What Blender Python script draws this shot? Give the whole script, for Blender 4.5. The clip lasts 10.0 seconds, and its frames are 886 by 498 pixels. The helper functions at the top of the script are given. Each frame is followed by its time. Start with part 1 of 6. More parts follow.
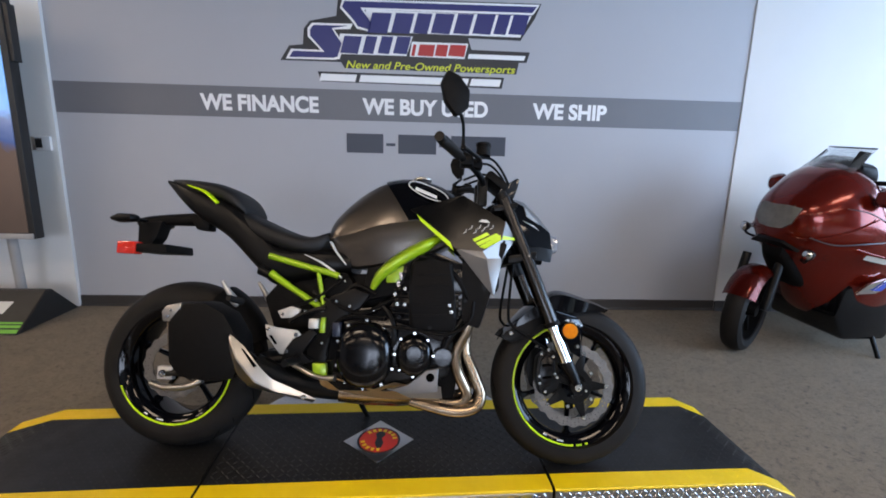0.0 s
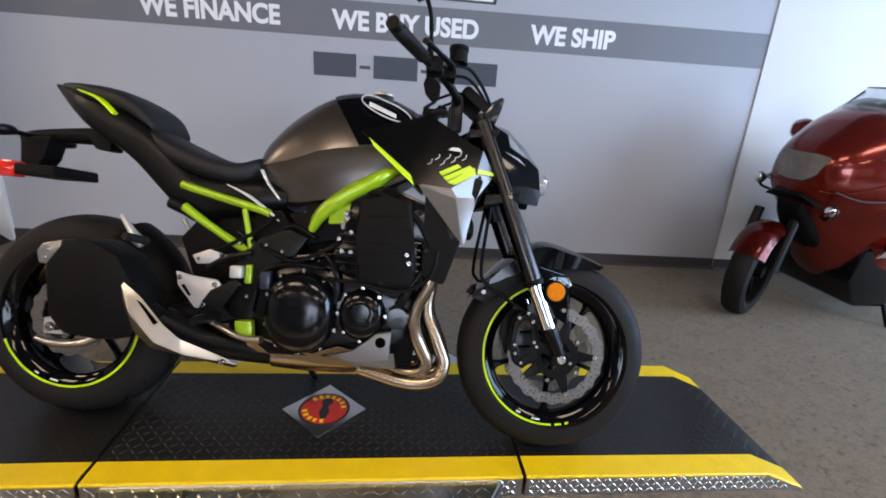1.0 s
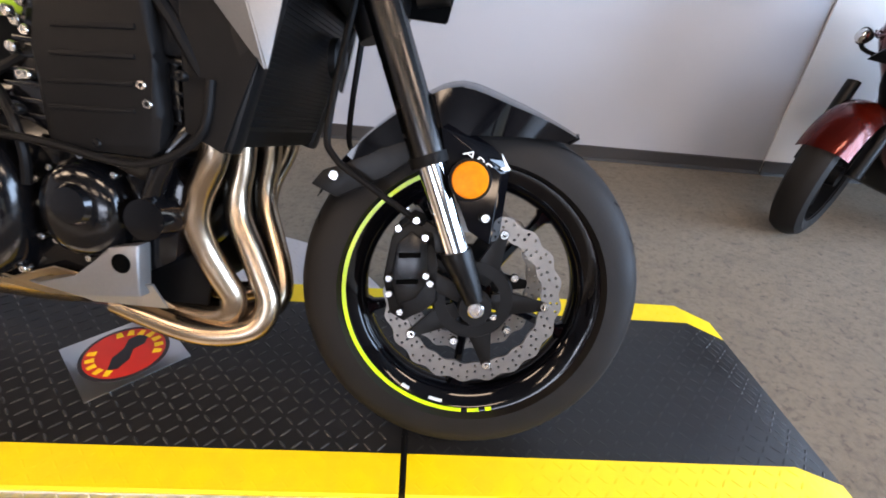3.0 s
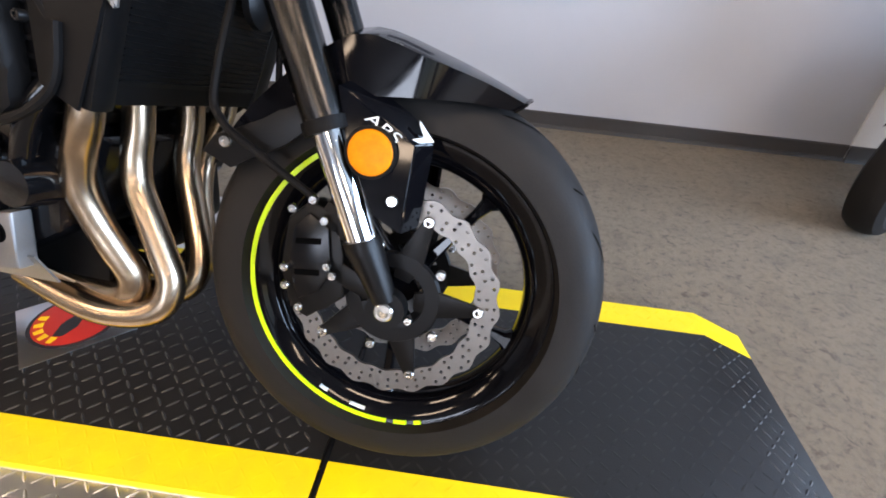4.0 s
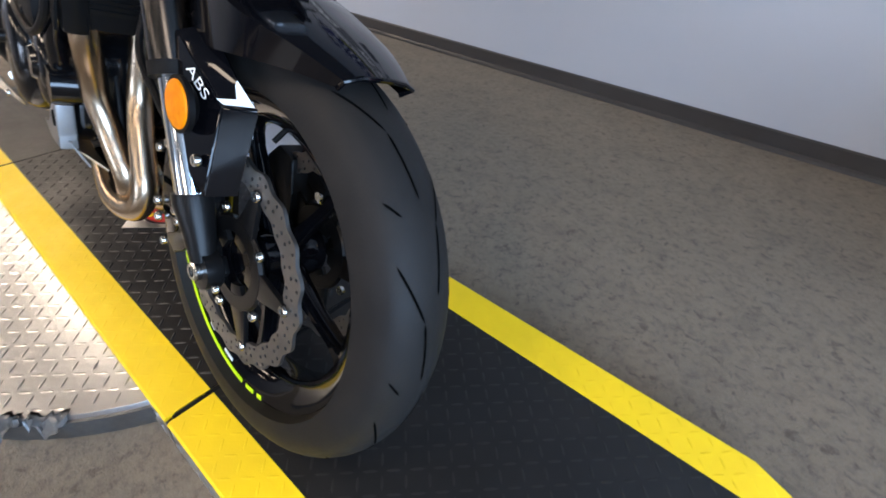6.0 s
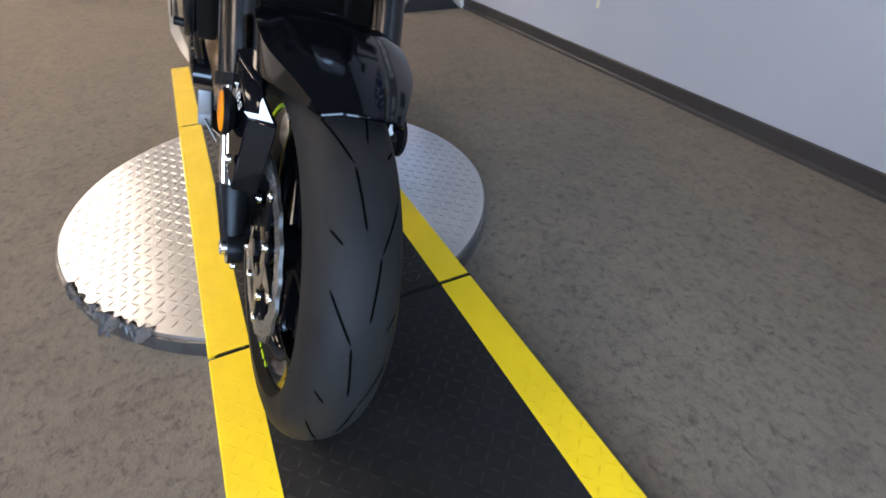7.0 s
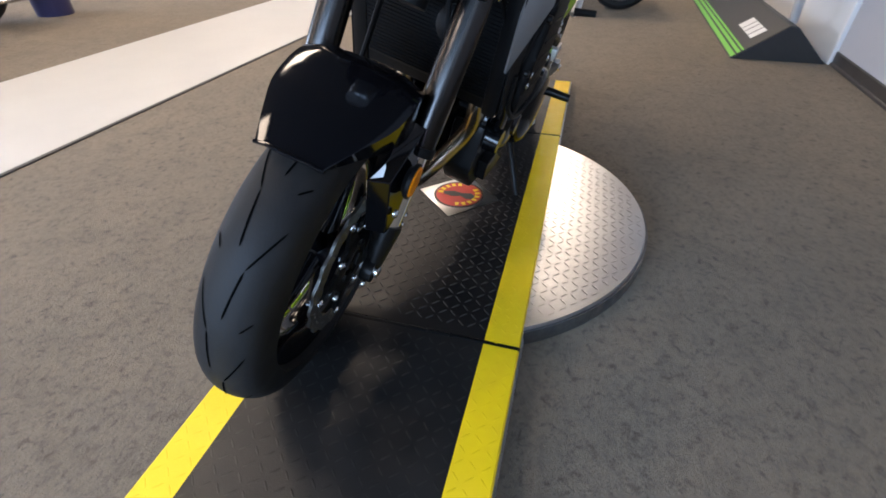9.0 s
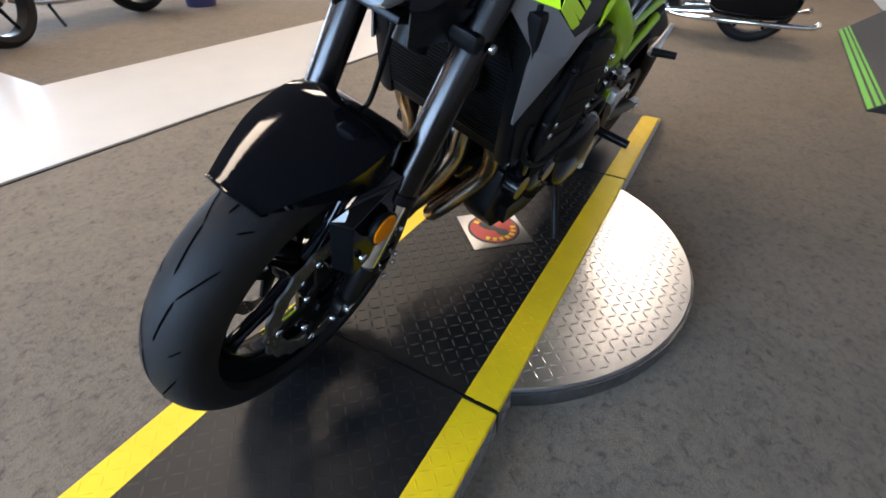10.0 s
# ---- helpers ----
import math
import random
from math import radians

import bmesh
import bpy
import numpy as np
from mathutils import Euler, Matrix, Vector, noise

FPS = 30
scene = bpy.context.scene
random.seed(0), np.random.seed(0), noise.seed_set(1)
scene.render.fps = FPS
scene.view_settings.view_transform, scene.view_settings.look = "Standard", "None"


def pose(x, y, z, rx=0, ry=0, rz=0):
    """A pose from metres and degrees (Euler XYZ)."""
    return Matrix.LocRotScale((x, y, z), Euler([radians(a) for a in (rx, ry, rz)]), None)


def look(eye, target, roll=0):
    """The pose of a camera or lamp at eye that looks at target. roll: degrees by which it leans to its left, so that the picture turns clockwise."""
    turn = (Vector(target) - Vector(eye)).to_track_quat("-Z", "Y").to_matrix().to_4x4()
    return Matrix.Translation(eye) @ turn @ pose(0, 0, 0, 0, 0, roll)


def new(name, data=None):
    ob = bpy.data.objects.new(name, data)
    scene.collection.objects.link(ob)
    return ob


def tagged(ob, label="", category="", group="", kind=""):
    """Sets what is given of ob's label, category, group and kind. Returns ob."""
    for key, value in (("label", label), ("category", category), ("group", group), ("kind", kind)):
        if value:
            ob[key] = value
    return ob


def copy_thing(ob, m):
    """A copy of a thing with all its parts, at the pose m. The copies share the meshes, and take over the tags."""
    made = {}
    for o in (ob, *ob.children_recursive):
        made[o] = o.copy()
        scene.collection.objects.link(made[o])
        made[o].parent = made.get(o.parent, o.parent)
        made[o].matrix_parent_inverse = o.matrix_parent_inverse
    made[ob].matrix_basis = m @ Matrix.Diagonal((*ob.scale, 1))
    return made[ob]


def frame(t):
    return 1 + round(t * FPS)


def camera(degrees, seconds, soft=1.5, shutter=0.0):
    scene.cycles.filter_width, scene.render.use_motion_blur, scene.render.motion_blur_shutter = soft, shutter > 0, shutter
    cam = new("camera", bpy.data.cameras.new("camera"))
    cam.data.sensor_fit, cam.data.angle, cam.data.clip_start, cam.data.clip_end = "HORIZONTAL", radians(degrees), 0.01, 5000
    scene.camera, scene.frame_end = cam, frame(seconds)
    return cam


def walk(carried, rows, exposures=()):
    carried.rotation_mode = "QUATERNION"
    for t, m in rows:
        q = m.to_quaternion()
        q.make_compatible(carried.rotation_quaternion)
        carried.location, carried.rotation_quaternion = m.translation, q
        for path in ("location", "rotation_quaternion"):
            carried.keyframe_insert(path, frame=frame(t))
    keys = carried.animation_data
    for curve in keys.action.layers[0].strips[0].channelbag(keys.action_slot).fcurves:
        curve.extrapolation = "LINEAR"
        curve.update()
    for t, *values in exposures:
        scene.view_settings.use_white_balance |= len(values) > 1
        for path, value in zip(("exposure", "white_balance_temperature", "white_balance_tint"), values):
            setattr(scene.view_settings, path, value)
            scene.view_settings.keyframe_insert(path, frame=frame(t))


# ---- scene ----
cam = camera(88.2, 10.0, 1.7, 0.3)
PATH = [
    (0, (0.09, -1.67, 1.193), (0.257, 0.284, 0.8), 1.4),
    (0.5, (0.159, -1.547, 1.139), (0.34, 0.383, 0.646), 2.8),
    (1, (0.217, -1.352, 1.096), (0.423, 0.541, 0.485), 3.8),
    (1.5, (0.307, -1.218, 1.048), (0.528, 0.635, 0.329), 3.6),
    (2, (0.434, -1.061, 0.989), (0.648, 0.741, 0.147), 4.2),
    (3.3, (0.667, -0.718, 0.809), (0.749, 0.984, -0.239), 5.6),
    (3.5, (0.711, -0.691, 0.804), (0.751, 0.995, -0.272), 5.4),
    (4, (0.814, -0.644, 0.799), (0.7, 1.011, -0.319), 4.6),
    (4.5, (0.955, -0.587, 0.796), (0.601, 1.007, -0.359), 3.6),
    (5, (1.035, -0.532, 0.78), (0.496, 0.962, -0.435), 3.3),
    (5.2, (1.072, -0.489, 0.776), (0.445, 0.963, -0.448), 2.4),
    (6.3, (1.276, -0.288, 0.8), (0.143, 0.79, -0.445), 2.4),
    (6.5, (1.304, -0.249, 0.811), (0.077, 0.722, -0.434), 1.8),
    (7, (1.344, -0.161, 0.835), (-0.035, 0.562, -0.42), 1.6),
    (7.5, (1.343, -0.044, 0.827), (-0.149, 0.384, -0.434), 1.5),
    (8, (1.342, 0.079, 0.842), (-0.194, 0.211, -0.433), 2.0),
    (8.5, (1.345, 0.223, 0.86), (-0.215, 0.014, -0.375), 0.8),
    (9, (1.324, 0.32, 0.878), (-0.205, -0.116, -0.335), -0.3),
    (9.5, (1.241, 0.398, 0.881), (-0.225, -0.239, -0.321), 0.3),
    (10, (1.174, 0.466, 0.919), (-0.227, -0.315, -0.276), 1.4),
]
walk(cam, [(t, look(eye, target, roll)) for t, eye, target, roll in PATH],
     [(0, -0.06, 6650, 11), (1, 0.11, 6720, 12), (2, 0.40, 6900, 14), (3.5, 1.00, 7000, 15), (5, 0.88, 6750, 9), (6.5, 0.56, 6250, 10), (8, 0.66, 6400, 12), (10, 0.70, 6260, 10)])

# ---- world and light ----
world = bpy.data.worlds.new("sky")
scene.world = world
world.use_nodes = True
wn = world.node_tree.nodes
sky = wn.new("ShaderNodeTexSky")
sky.sky_type, sky.sun_disc = "NISHITA", False
sky.sun_elevation, sky.sun_rotation = radians(40), radians(120)
wn["Background"].inputs["Strength"].default_value = 0.12
world.node_tree.links.new(sky.outputs[0], wn["Background"].inputs["Color"])


def window_light(name, m, sx, sy, watts, colour):
    """Daylight that comes in through a window's opening."""
    data = bpy.data.lights.new(name, "AREA")
    data.shape, data.size, data.size_y, data.energy, data.color = "RECTANGLE", sx, sy, watts, colour
    ob = new(name, data)
    ob.matrix_world = m
    return ob


window_light("daylight_east", look((6.3, -1.7, 1.70), (0.6, 0.0, 1.0)), 5.6, 2.3, 640, (0.46, 0.675, 1.0))
window_light("daylight_south", look((-1.0, -10.8, 1.65), (-1.0, 0.0, 1.0)), 4.4, 2.2, 420, (0.66, 0.78, 1.0))


# ---- materials ----
def mat(name, colour, rough=0.5, metal=0.0, second=None, scale=20.0, amount=0.5, bump=0.0, bump_scale=200.0,
        coat=0.0, vary=0.0, rough_vary=0.0, spec=0.5, detail=6.0):
    """A principled material, with a second colour mottled in at one scale and fine grain at another."""
    m = bpy.data.materials.new(name)
    m.use_nodes = True
    t = m.node_tree
    n, link = t.nodes, t.links.new
    p = n["Principled BSDF"]
    p.inputs["Base Color"].default_value = (*colour, 1)
    p.inputs["Roughness"].default_value = rough
    p.inputs["Metallic"].default_value = metal
    p.inputs["Coat Weight"].default_value = coat
    p.inputs["Coat Roughness"].default_value = 0.04
    p.inputs["Specular IOR Level"].default_value = spec
    co = n.new("ShaderNodeTexCoord")
    if second or rough_vary:
        big = n.new("ShaderNodeTexNoise")
        big.inputs["Scale"].default_value, big.inputs["Detail"].default_value = scale, detail
        big.inputs["Roughness"].default_value = 0.62
        link(co.outputs["Object"], big.inputs["Vector"])
        ramp = n.new("ShaderNodeMapRange")
        ramp.inputs["From Min"].default_value, ramp.inputs["From Max"].default_value = 0.5 - 0.5 * (1 - amount) - 0.02, 0.7
        link(big.outputs["Fac"], ramp.inputs["Value"])
        if second:
            mix = n.new("ShaderNodeMix")
            mix.data_type = "RGBA"
            mix.inputs["A"].default_value, mix.inputs["B"].default_value = (*colour, 1), (*second, 1)
            link(ramp.outputs["Result"], mix.inputs["Factor"])
            link(mix.outputs["Result"], p.inputs["Base Color"])
        if rough_vary:
            rr = n.new("ShaderNodeMapRange")
            rr.inputs["To Min"].default_value, rr.inputs["To Max"].default_value = max(0.02, rough - rough_vary), min(1, rough + rough_vary)
            rr.inputs["From Min"].default_value, rr.inputs["From Max"].default_value = 0.3, 0.7
            link(big.outputs["Fac"], rr.inputs["Value"])
            link(rr.outputs["Result"], p.inputs["Roughness"])
    if bump:
        fine = n.new("ShaderNodeTexNoise")
        fine.inputs["Scale"].default_value, fine.inputs["Detail"].default_value = bump_scale, 4
        link(co.outputs["Object"], fine.inputs["Vector"])
        b = n.new("ShaderNodeBump")
        b.inputs["Strength"].default_value, b.inputs["Distance"].default_value = bump, 0.002
        link(fine.outputs["Fac"], b.inputs["Height"])
        link(b.outputs["Normal"], p.inputs["Normal"])
    return m


def carpet_material():
    """Worn grey-brown commercial carpet: pile grain, dark flecks and broad traffic stains."""
    m = mat("worn_carpet", (0.16, 0.138, 0.108), 0.95, spec=0.15)
    t = m.node_tree
    n, link = t.nodes, t.links.new
    p = n["Principled BSDF"]
    co = n.new("ShaderNodeTexCoord")

    def noise_tex(scale, detail, rough=0.6, distort=0.0):
        x = n.new("ShaderNodeTexNoise")
        x.inputs["Scale"].default_value, x.inputs["Detail"].default_value = scale, detail
        x.inputs["Roughness"].default_value, x.inputs["Distortion"].default_value = rough, distort
        link(co.outputs["Object"], x.inputs["Vector"])
        return x.outputs["Fac"]

    def ranged(value, lo, hi, a=0.0, b=1.0):
        x = n.new("ShaderNodeMapRange")
        for key, v in zip(("From Min", "From Max", "To Min", "To Max"), (lo, hi, a, b)):
            x.inputs[key].default_value = v
        link(value, x.inputs["Value"])
        return x.outputs["Result"]

    def blend(fac, a, b):
        x = n.new("ShaderNodeMix")
        x.data_type = "RGBA"
        link(fac, x.inputs["Factor"])
        for key, v in (("A", a), ("B", b)):
            if isinstance(v, tuple):
                x.inputs[key].default_value = (*v, 1)
            else:
                link(v, x.inputs[key])
        return x.outputs["Result"]

    base = blend(ranged(noise_tex(1.3, 4), 0.3, 0.7), (0.212, 0.170, 0.122), (0.163, 0.134, 0.103))
    grain = blend(ranged(noise_tex(130, 3, 0.7), 0.35, 0.65), base, (0.200, 0.168, 0.129))
    worn = blend(ranged(noise_tex(9, 5, 0.7, 0.5), 0.45, 0.7, 0.0, 0.5), grain, (0.115, 0.098, 0.078))
    lumps = blend(ranged(noise_tex(52, 3, 0.55, 0.3), 0.48, 0.66, 0.0, 0.34), worn, (0.080, 0.068, 0.053))
    flecks = blend(ranged(noise_tex(34, 6, 0.75, 0.6), 0.53, 0.66, 0.0, 0.62), lumps, (0.046, 0.040, 0.033))
    link(flecks, p.inputs["Base Color"])
    p.inputs["Sheen Weight"].default_value, p.inputs["Sheen Roughness"].default_value = 0.09, 0.5
    p.inputs["Sheen Tint"].default_value = (1.0, 0.86, 0.66, 1)
    b = n.new("ShaderNodeBump")
    b.inputs["Strength"].default_value, b.inputs["Distance"].default_value = 0.8, 0.006
    link(noise_tex(130, 5, 0.75), b.inputs["Height"])
    link(b.outputs["Normal"], p.inputs["Normal"])
    return m


CARPET = carpet_material()
TILE = mat("polished_tile", (0.575, 0.558, 0.522), 0.30, second=(0.535, 0.518, 0.485), scale=3.0)
WALL = mat("grey_wall_paint", (0.40, 0.405, 0.43), 0.62, second=(0.38, 0.385, 0.41), scale=1.5, bump=0.12, bump_scale=180)
WHITE_WALL = mat("white_wall_paint", (0.70, 0.70, 0.69), 0.6, second=(0.66, 0.66, 0.65), scale=1.2, bump=0.12, bump_scale=180)
CEILING = mat("dark_ceiling_paint", (0.13, 0.128, 0.125), 0.9, second=(0.10, 0.098, 0.096), scale=40, bump=0.3, bump_scale=90)
BASEBOARD = mat("vinyl_baseboard", (0.030, 0.0255, 0.0235), 0.45, second=(0.042, 0.037, 0.034), scale=5, rough_vary=0.1)
BAND = mat("band_vinyl", (0.135, 0.137, 0.15), 0.55, second=(0.15, 0.152, 0.165), scale=2)
SIGN_WHITE = mat("sign_white", (0.82, 0.82, 0.82), 0.5)
SIGN_SLATE = mat("sign_slate", (0.035, 0.042, 0.06), 0.5)
SIGN_BLACK = mat("sign_black", (0.012, 0.012, 0.014), 0.45)
SIGN_NAVY = mat("sign_navy", (0.012, 0.018, 0.13), 0.4)
SIGN_RED = mat("sign_red", (0.42, 0.012, 0.012), 0.4)
SIGN_LIME = mat("sign_lime", (0.62, 0.66, 0.03), 0.45)
DECK = mat("black_tread_plate", (0.0055, 0.0051, 0.005), 0.43, second=(0.0095, 0.0088, 0.0083), scale=9, rough_vary=0.07, spec=0.38, bump=0.15, bump_scale=400)
# lugs lighter than the plate: their shine is put into the colour
LUG = mat("sheen_tread_lugs", (0.009, 0.0085, 0.008), 0.42, second=(0.016, 0.015, 0.014), scale=7, spec=0.48, bump=0.1, bump_scale=400)
YELLOW = mat("yellow_safety_paint", (0.86, 0.59, 0.002), 0.5, second=(0.80, 0.53, 0.003), scale=14, rough_vary=0.1, bump=0.08, bump_scale=300)
ALU = mat("aluminium_tread_plate", (0.68, 0.685, 0.69), 0.29, 1.0, second=(0.54, 0.545, 0.55), scale=3, bump=0.04, bump_scale=120)
PLATE = mat("scuffed_tread_plate", (0.68, 0.688, 0.705), 0.31, 1.0, second=(0.58, 0.588, 0.605), scale=7, bump=0.05, bump_scale=140)
ALU_DULL = mat("dull_aluminium", (0.24, 0.235, 0.225), 0.5, 1.0, second=(0.15, 0.145, 0.14), scale=18, rough_vary=0.15, bump=0.1, bump_scale=150)
TAPE = mat("clear_plastic_tape", (0.22, 0.22, 0.22), 0.22, 0.1, second=(0.10, 0.10, 0.10), scale=60, bump=0.5, bump_scale=90)
RUBBER = mat("tyre_rubber", (0.0088, 0.0080, 0.0077), 0.60, second=(0.0150, 0.0137, 0.0128), scale=12, rough_vary=0.08, bump=0.14, bump_scale=300, spec=0.15)
# black that stands for the shade in tread cuts, slots, holes and the tailpipe
RECESS_BLACK = mat("recess_black", (0.002, 0.002, 0.002), 0.9, spec=0.0)
GLOSS = mat("gloss_black_paint", (0.0022, 0.0022, 0.003), 0.07, spec=0.21, coat=0.06, rough_vary=0.03, scale=40)
SEMI = mat("semi_gloss_black", (0.0025, 0.0025, 0.003), 0.2, spec=0.26, rough_vary=0.04, scale=30)
SHROUD_BLACK = mat("shroud_black", (0.003, 0.003, 0.0033), 0.16, spec=0.10, rough_vary=0.04, scale=30)
SATIN = mat("satin_black", (0.0035, 0.0034, 0.0037), 0.34, second=(0.0055, 0.0053, 0.0053), scale=30, spec=0.15, bump=0.05, bump_scale=300)
PLASTIC = mat("matt_black_plastic", (0.0035, 0.0032, 0.0033), 0.5, second=(0.0055, 0.0052, 0.0052), scale=60, spec=0.09, bump=0.2, bump_scale=700)
VINYL = mat("seat_vinyl", (0.008, 0.008, 0.009), 0.52, second=(0.011, 0.011, 0.0115), scale=30, spec=0.3, bump=0.3, bump_scale=450)
GRAPHITE = mat("graphite_metallic_paint", (0.115, 0.098, 0.084), 0.30, 0.8, coat=0.2, second=(0.108, 0.095, 0.083), scale=400, rough_vary=0.02)
LIME = mat("lime_green_paint", (0.33, 0.53, 0.010), 0.28, 0.15, coat=0.4, second=(0.28, 0.46, 0.009), scale=200)
DECAL = mat("lime_decal", (0.55, 0.80, 0.01), 0.3)
SILVER = mat("silver_paint", (0.225, 0.220, 0.216), 0.46, 0.75, coat=0.05, second=(0.205, 0.20, 0.198), scale=300)
BRUSHED = mat("brushed_aluminium", (0.47, 0.455, 0.43), 0.30, 1.0, second=(0.43, 0.42, 0.40), scale=25)
STEEL = mat("heat_tinted_steel", (0.42, 0.335, 0.24), 0.27, 1.0, second=(0.32, 0.25, 0.185), scale=9)
BRONZE = mat("bronze_tinted_steel", (0.50, 0.37, 0.23), 0.40, 0.75, second=(0.40, 0.29, 0.18), scale=12)
CHROME = mat("chrome", (0.80, 0.80, 0.80), 0.08, 1.0, rough_vary=0.04, scale=30)
BOLT = mat("zinc_bolt", (0.52, 0.51, 0.49), 0.2, 1.0, rough_vary=0.08, scale=200)
DISC = mat("brake_disc_steel", (0.25, 0.238, 0.225), 0.44, 1.0, second=(0.20, 0.188, 0.178), scale=40)
ORANGE = mat("amber_reflector", (0.72, 0.23, 0.0), 0.4, spec=0.15, second=(0.60, 0.16, 0.0), scale=90)
RED_LENS = mat("red_lens", (0.60, 0.02, 0.01), 0.15, coat=1.0)
CLEAR = mat("lamp_lens", (0.55, 0.57, 0.60), 0.1, 0.5, coat=0.8, second=(0.35, 0.36, 0.38), scale=60)
LENS_GREY = mat("grey_lamp_lens", (0.085, 0.08, 0.07), 0.2, 0.0, coat=0.6, second=(0.14, 0.135, 0.12), scale=14)
FORK = mat("black_anodised_tube", (0.046, 0.044, 0.043), 0.24, 1.0, rough_vary=0.04, scale=30)
CASE = mat("black_engine_paint", (0.003, 0.003, 0.0035), 0.14, spec=0.3, coat=0.05, rough_vary=0.06, scale=25, bump=0.05, bump_scale=250)
MARQUE = mat("white_marking", (0.70, 0.70, 0.68), 0.35)
SATIN_ALU = mat("satin_aluminium", (0.62, 0.61, 0.585), 0.42, 0.6, second=(0.56, 0.55, 0.53), scale=30, bump=0.05, bump_scale=300)
MAROON = mat("maroon_metallic_paint", (0.165, 0.011, 0.004), 0.20, 0.5, coat=0.45, spec=0.3, second=(0.115, 0.0075, 0.003), scale=250)
SMOKE = mat("smoked_screen", (0.02, 0.022, 0.024), 0.1, spec=0.4)
STAND_BLACK = mat("display_black", (0.012, 0.012, 0.012), 0.5, second=(0.018, 0.018, 0.018), scale=20)
STAND_GREEN = mat("display_green", (0.16, 0.50, 0.05), 0.45)
POLE = mat("grey_pole", (0.42, 0.42, 0.42), 0.4, 0.4)
FRAME_ALU = mat("window_frame_paint", (0.16, 0.16, 0.17), 0.4, 0.5)
BADGE_RED = mat("badge_red", (0.45, 0.02, 0.012), 0.4)
BADGE_YELLOW = mat("badge_yellow", (0.80, 0.52, 0.01), 0.4)
BLUE_BIN = mat("blue_plastic", (0.035, 0.035, 0.10), 0.4)


def glowing(name, colour, strength):
    m = mat(name, colour, 0.5)
    p = m.node_tree.nodes["Principled BSDF"]
    p.inputs["Emission Color"].default_value, p.inputs["Emission Strength"].default_value = (*colour, 1), strength
    return m


def clear_screen():
    m = mat("clear_screen", (0.75, 0.78, 0.80), 0.05)
    p = m.node_tree.nodes["Principled BSDF"]
    p.inputs["Transmission Weight"].default_value, p.inputs["IOR"].default_value = 0.95, 1.2
    return m


CLEAR_SCREEN = clear_screen()
LAMP = glowing("ceiling_light_diffuser", (1.0, 0.80, 0.615), 15.6)


def screen_material():
    """The landscape shown on the display: sky, mountains and rock."""
    m = bpy.data.materials.new("display_screen")
    m.use_nodes = True
    t = m.node_tree
    n, link = t.nodes, t.links.new
    p = n["Principled BSDF"]
    co = n.new("ShaderNodeTexCoord")
    sep = n.new("ShaderNodeSeparateXYZ")
    link(co.outputs["Object"], sep.inputs[0])
    rough = n.new("ShaderNodeTexNoise")
    rough.inputs["Scale"].default_value, rough.inputs["Detail"].default_value = 5.0, 8
    link(co.outputs["Object"], rough.inputs["Vector"])
    add = n.new("ShaderNodeMath")
    add.operation = "MULTIPLY_ADD"
    link(rough.outputs["Fac"], add.inputs[0])
    add.inputs[1].default_value = 0.35
    link(sep.outputs["Z"], add.inputs[2])
    ramp = n.new("ShaderNodeValToRGB")
    ramp.color_ramp.interpolation = "LINEAR"
    stops = [(0.0, (0.055, 0.040, 0.034)), (0.36, (0.090, 0.062, 0.050)), (0.40, (0.05, 0.08, 0.2)), (0.52, (0.16, 0.2, 0.34)),
             (0.56, (0.22, 0.42, 0.72)), (1.0, (0.10, 0.30, 0.66))]
    e = ramp.color_ramp.elements
    while len(e) < len(stops):
        e.new(0.5)
    for k, (pos, c) in zip(e, stops):
        k.position, k.color = pos, (*c, 1)
    size = n.new("ShaderNodeMapRange")
    size.inputs["From Min"].default_value, size.inputs["From Max"].default_value = 0.75, 2.35
    link(add.outputs[0], size.inputs["Value"])
    link(size.outputs["Result"], ramp.inputs["Fac"])
    link(ramp.outputs["Color"], p.inputs["Base Color"])
    link(ramp.outputs["Color"], p.inputs["Emission Color"])
    p.inputs["Emission Strength"].default_value = 0.8
    p.inputs["Roughness"].default_value = 0.25
    return m


SCREEN = screen_material()


# ---- mesh helpers ----
def link_mesh(name, bm, material, parent=None, label="", angle=38):
    bmesh.ops.recalc_face_normals(bm, faces=bm.faces)
    me = bpy.data.meshes.new(name)
    for f in bm.faces:
        f.smooth = True
    bm.to_mesh(me)
    bm.free()
    me.materials.append(material)
    me.set_sharp_from_angle(angle=radians(angle))
    ob = new(name, me)
    ob.parent = parent
    if label:
        ob["label"] = label
    return ob


def part(name, bm, material, parent, label=""):
    return link_mesh(name, bm, material, parent, label)


def thing(name, m, label, category, group="", kind=""):
    ob = new(name)
    ob.matrix_world = m
    ob.empty_display_size = 0.1
    return tagged(ob, label, category, group, kind)


def skin(bm, rings, closed=True, caps=True):
    """Quads between successive rings of points."""
    vs = [[bm.verts.new(p) for p in ring] for ring in rings]
    n = len(vs[0])
    for a, b in zip(vs, vs[1:]):
        for i in range(n if closed else n - 1):
            bm.faces.new((a[i], a[(i + 1) % n], b[(i + 1) % n], b[i]))
    if caps and closed:
        bm.faces.new(vs[0])
        bm.faces.new(vs[-1])
    return bm


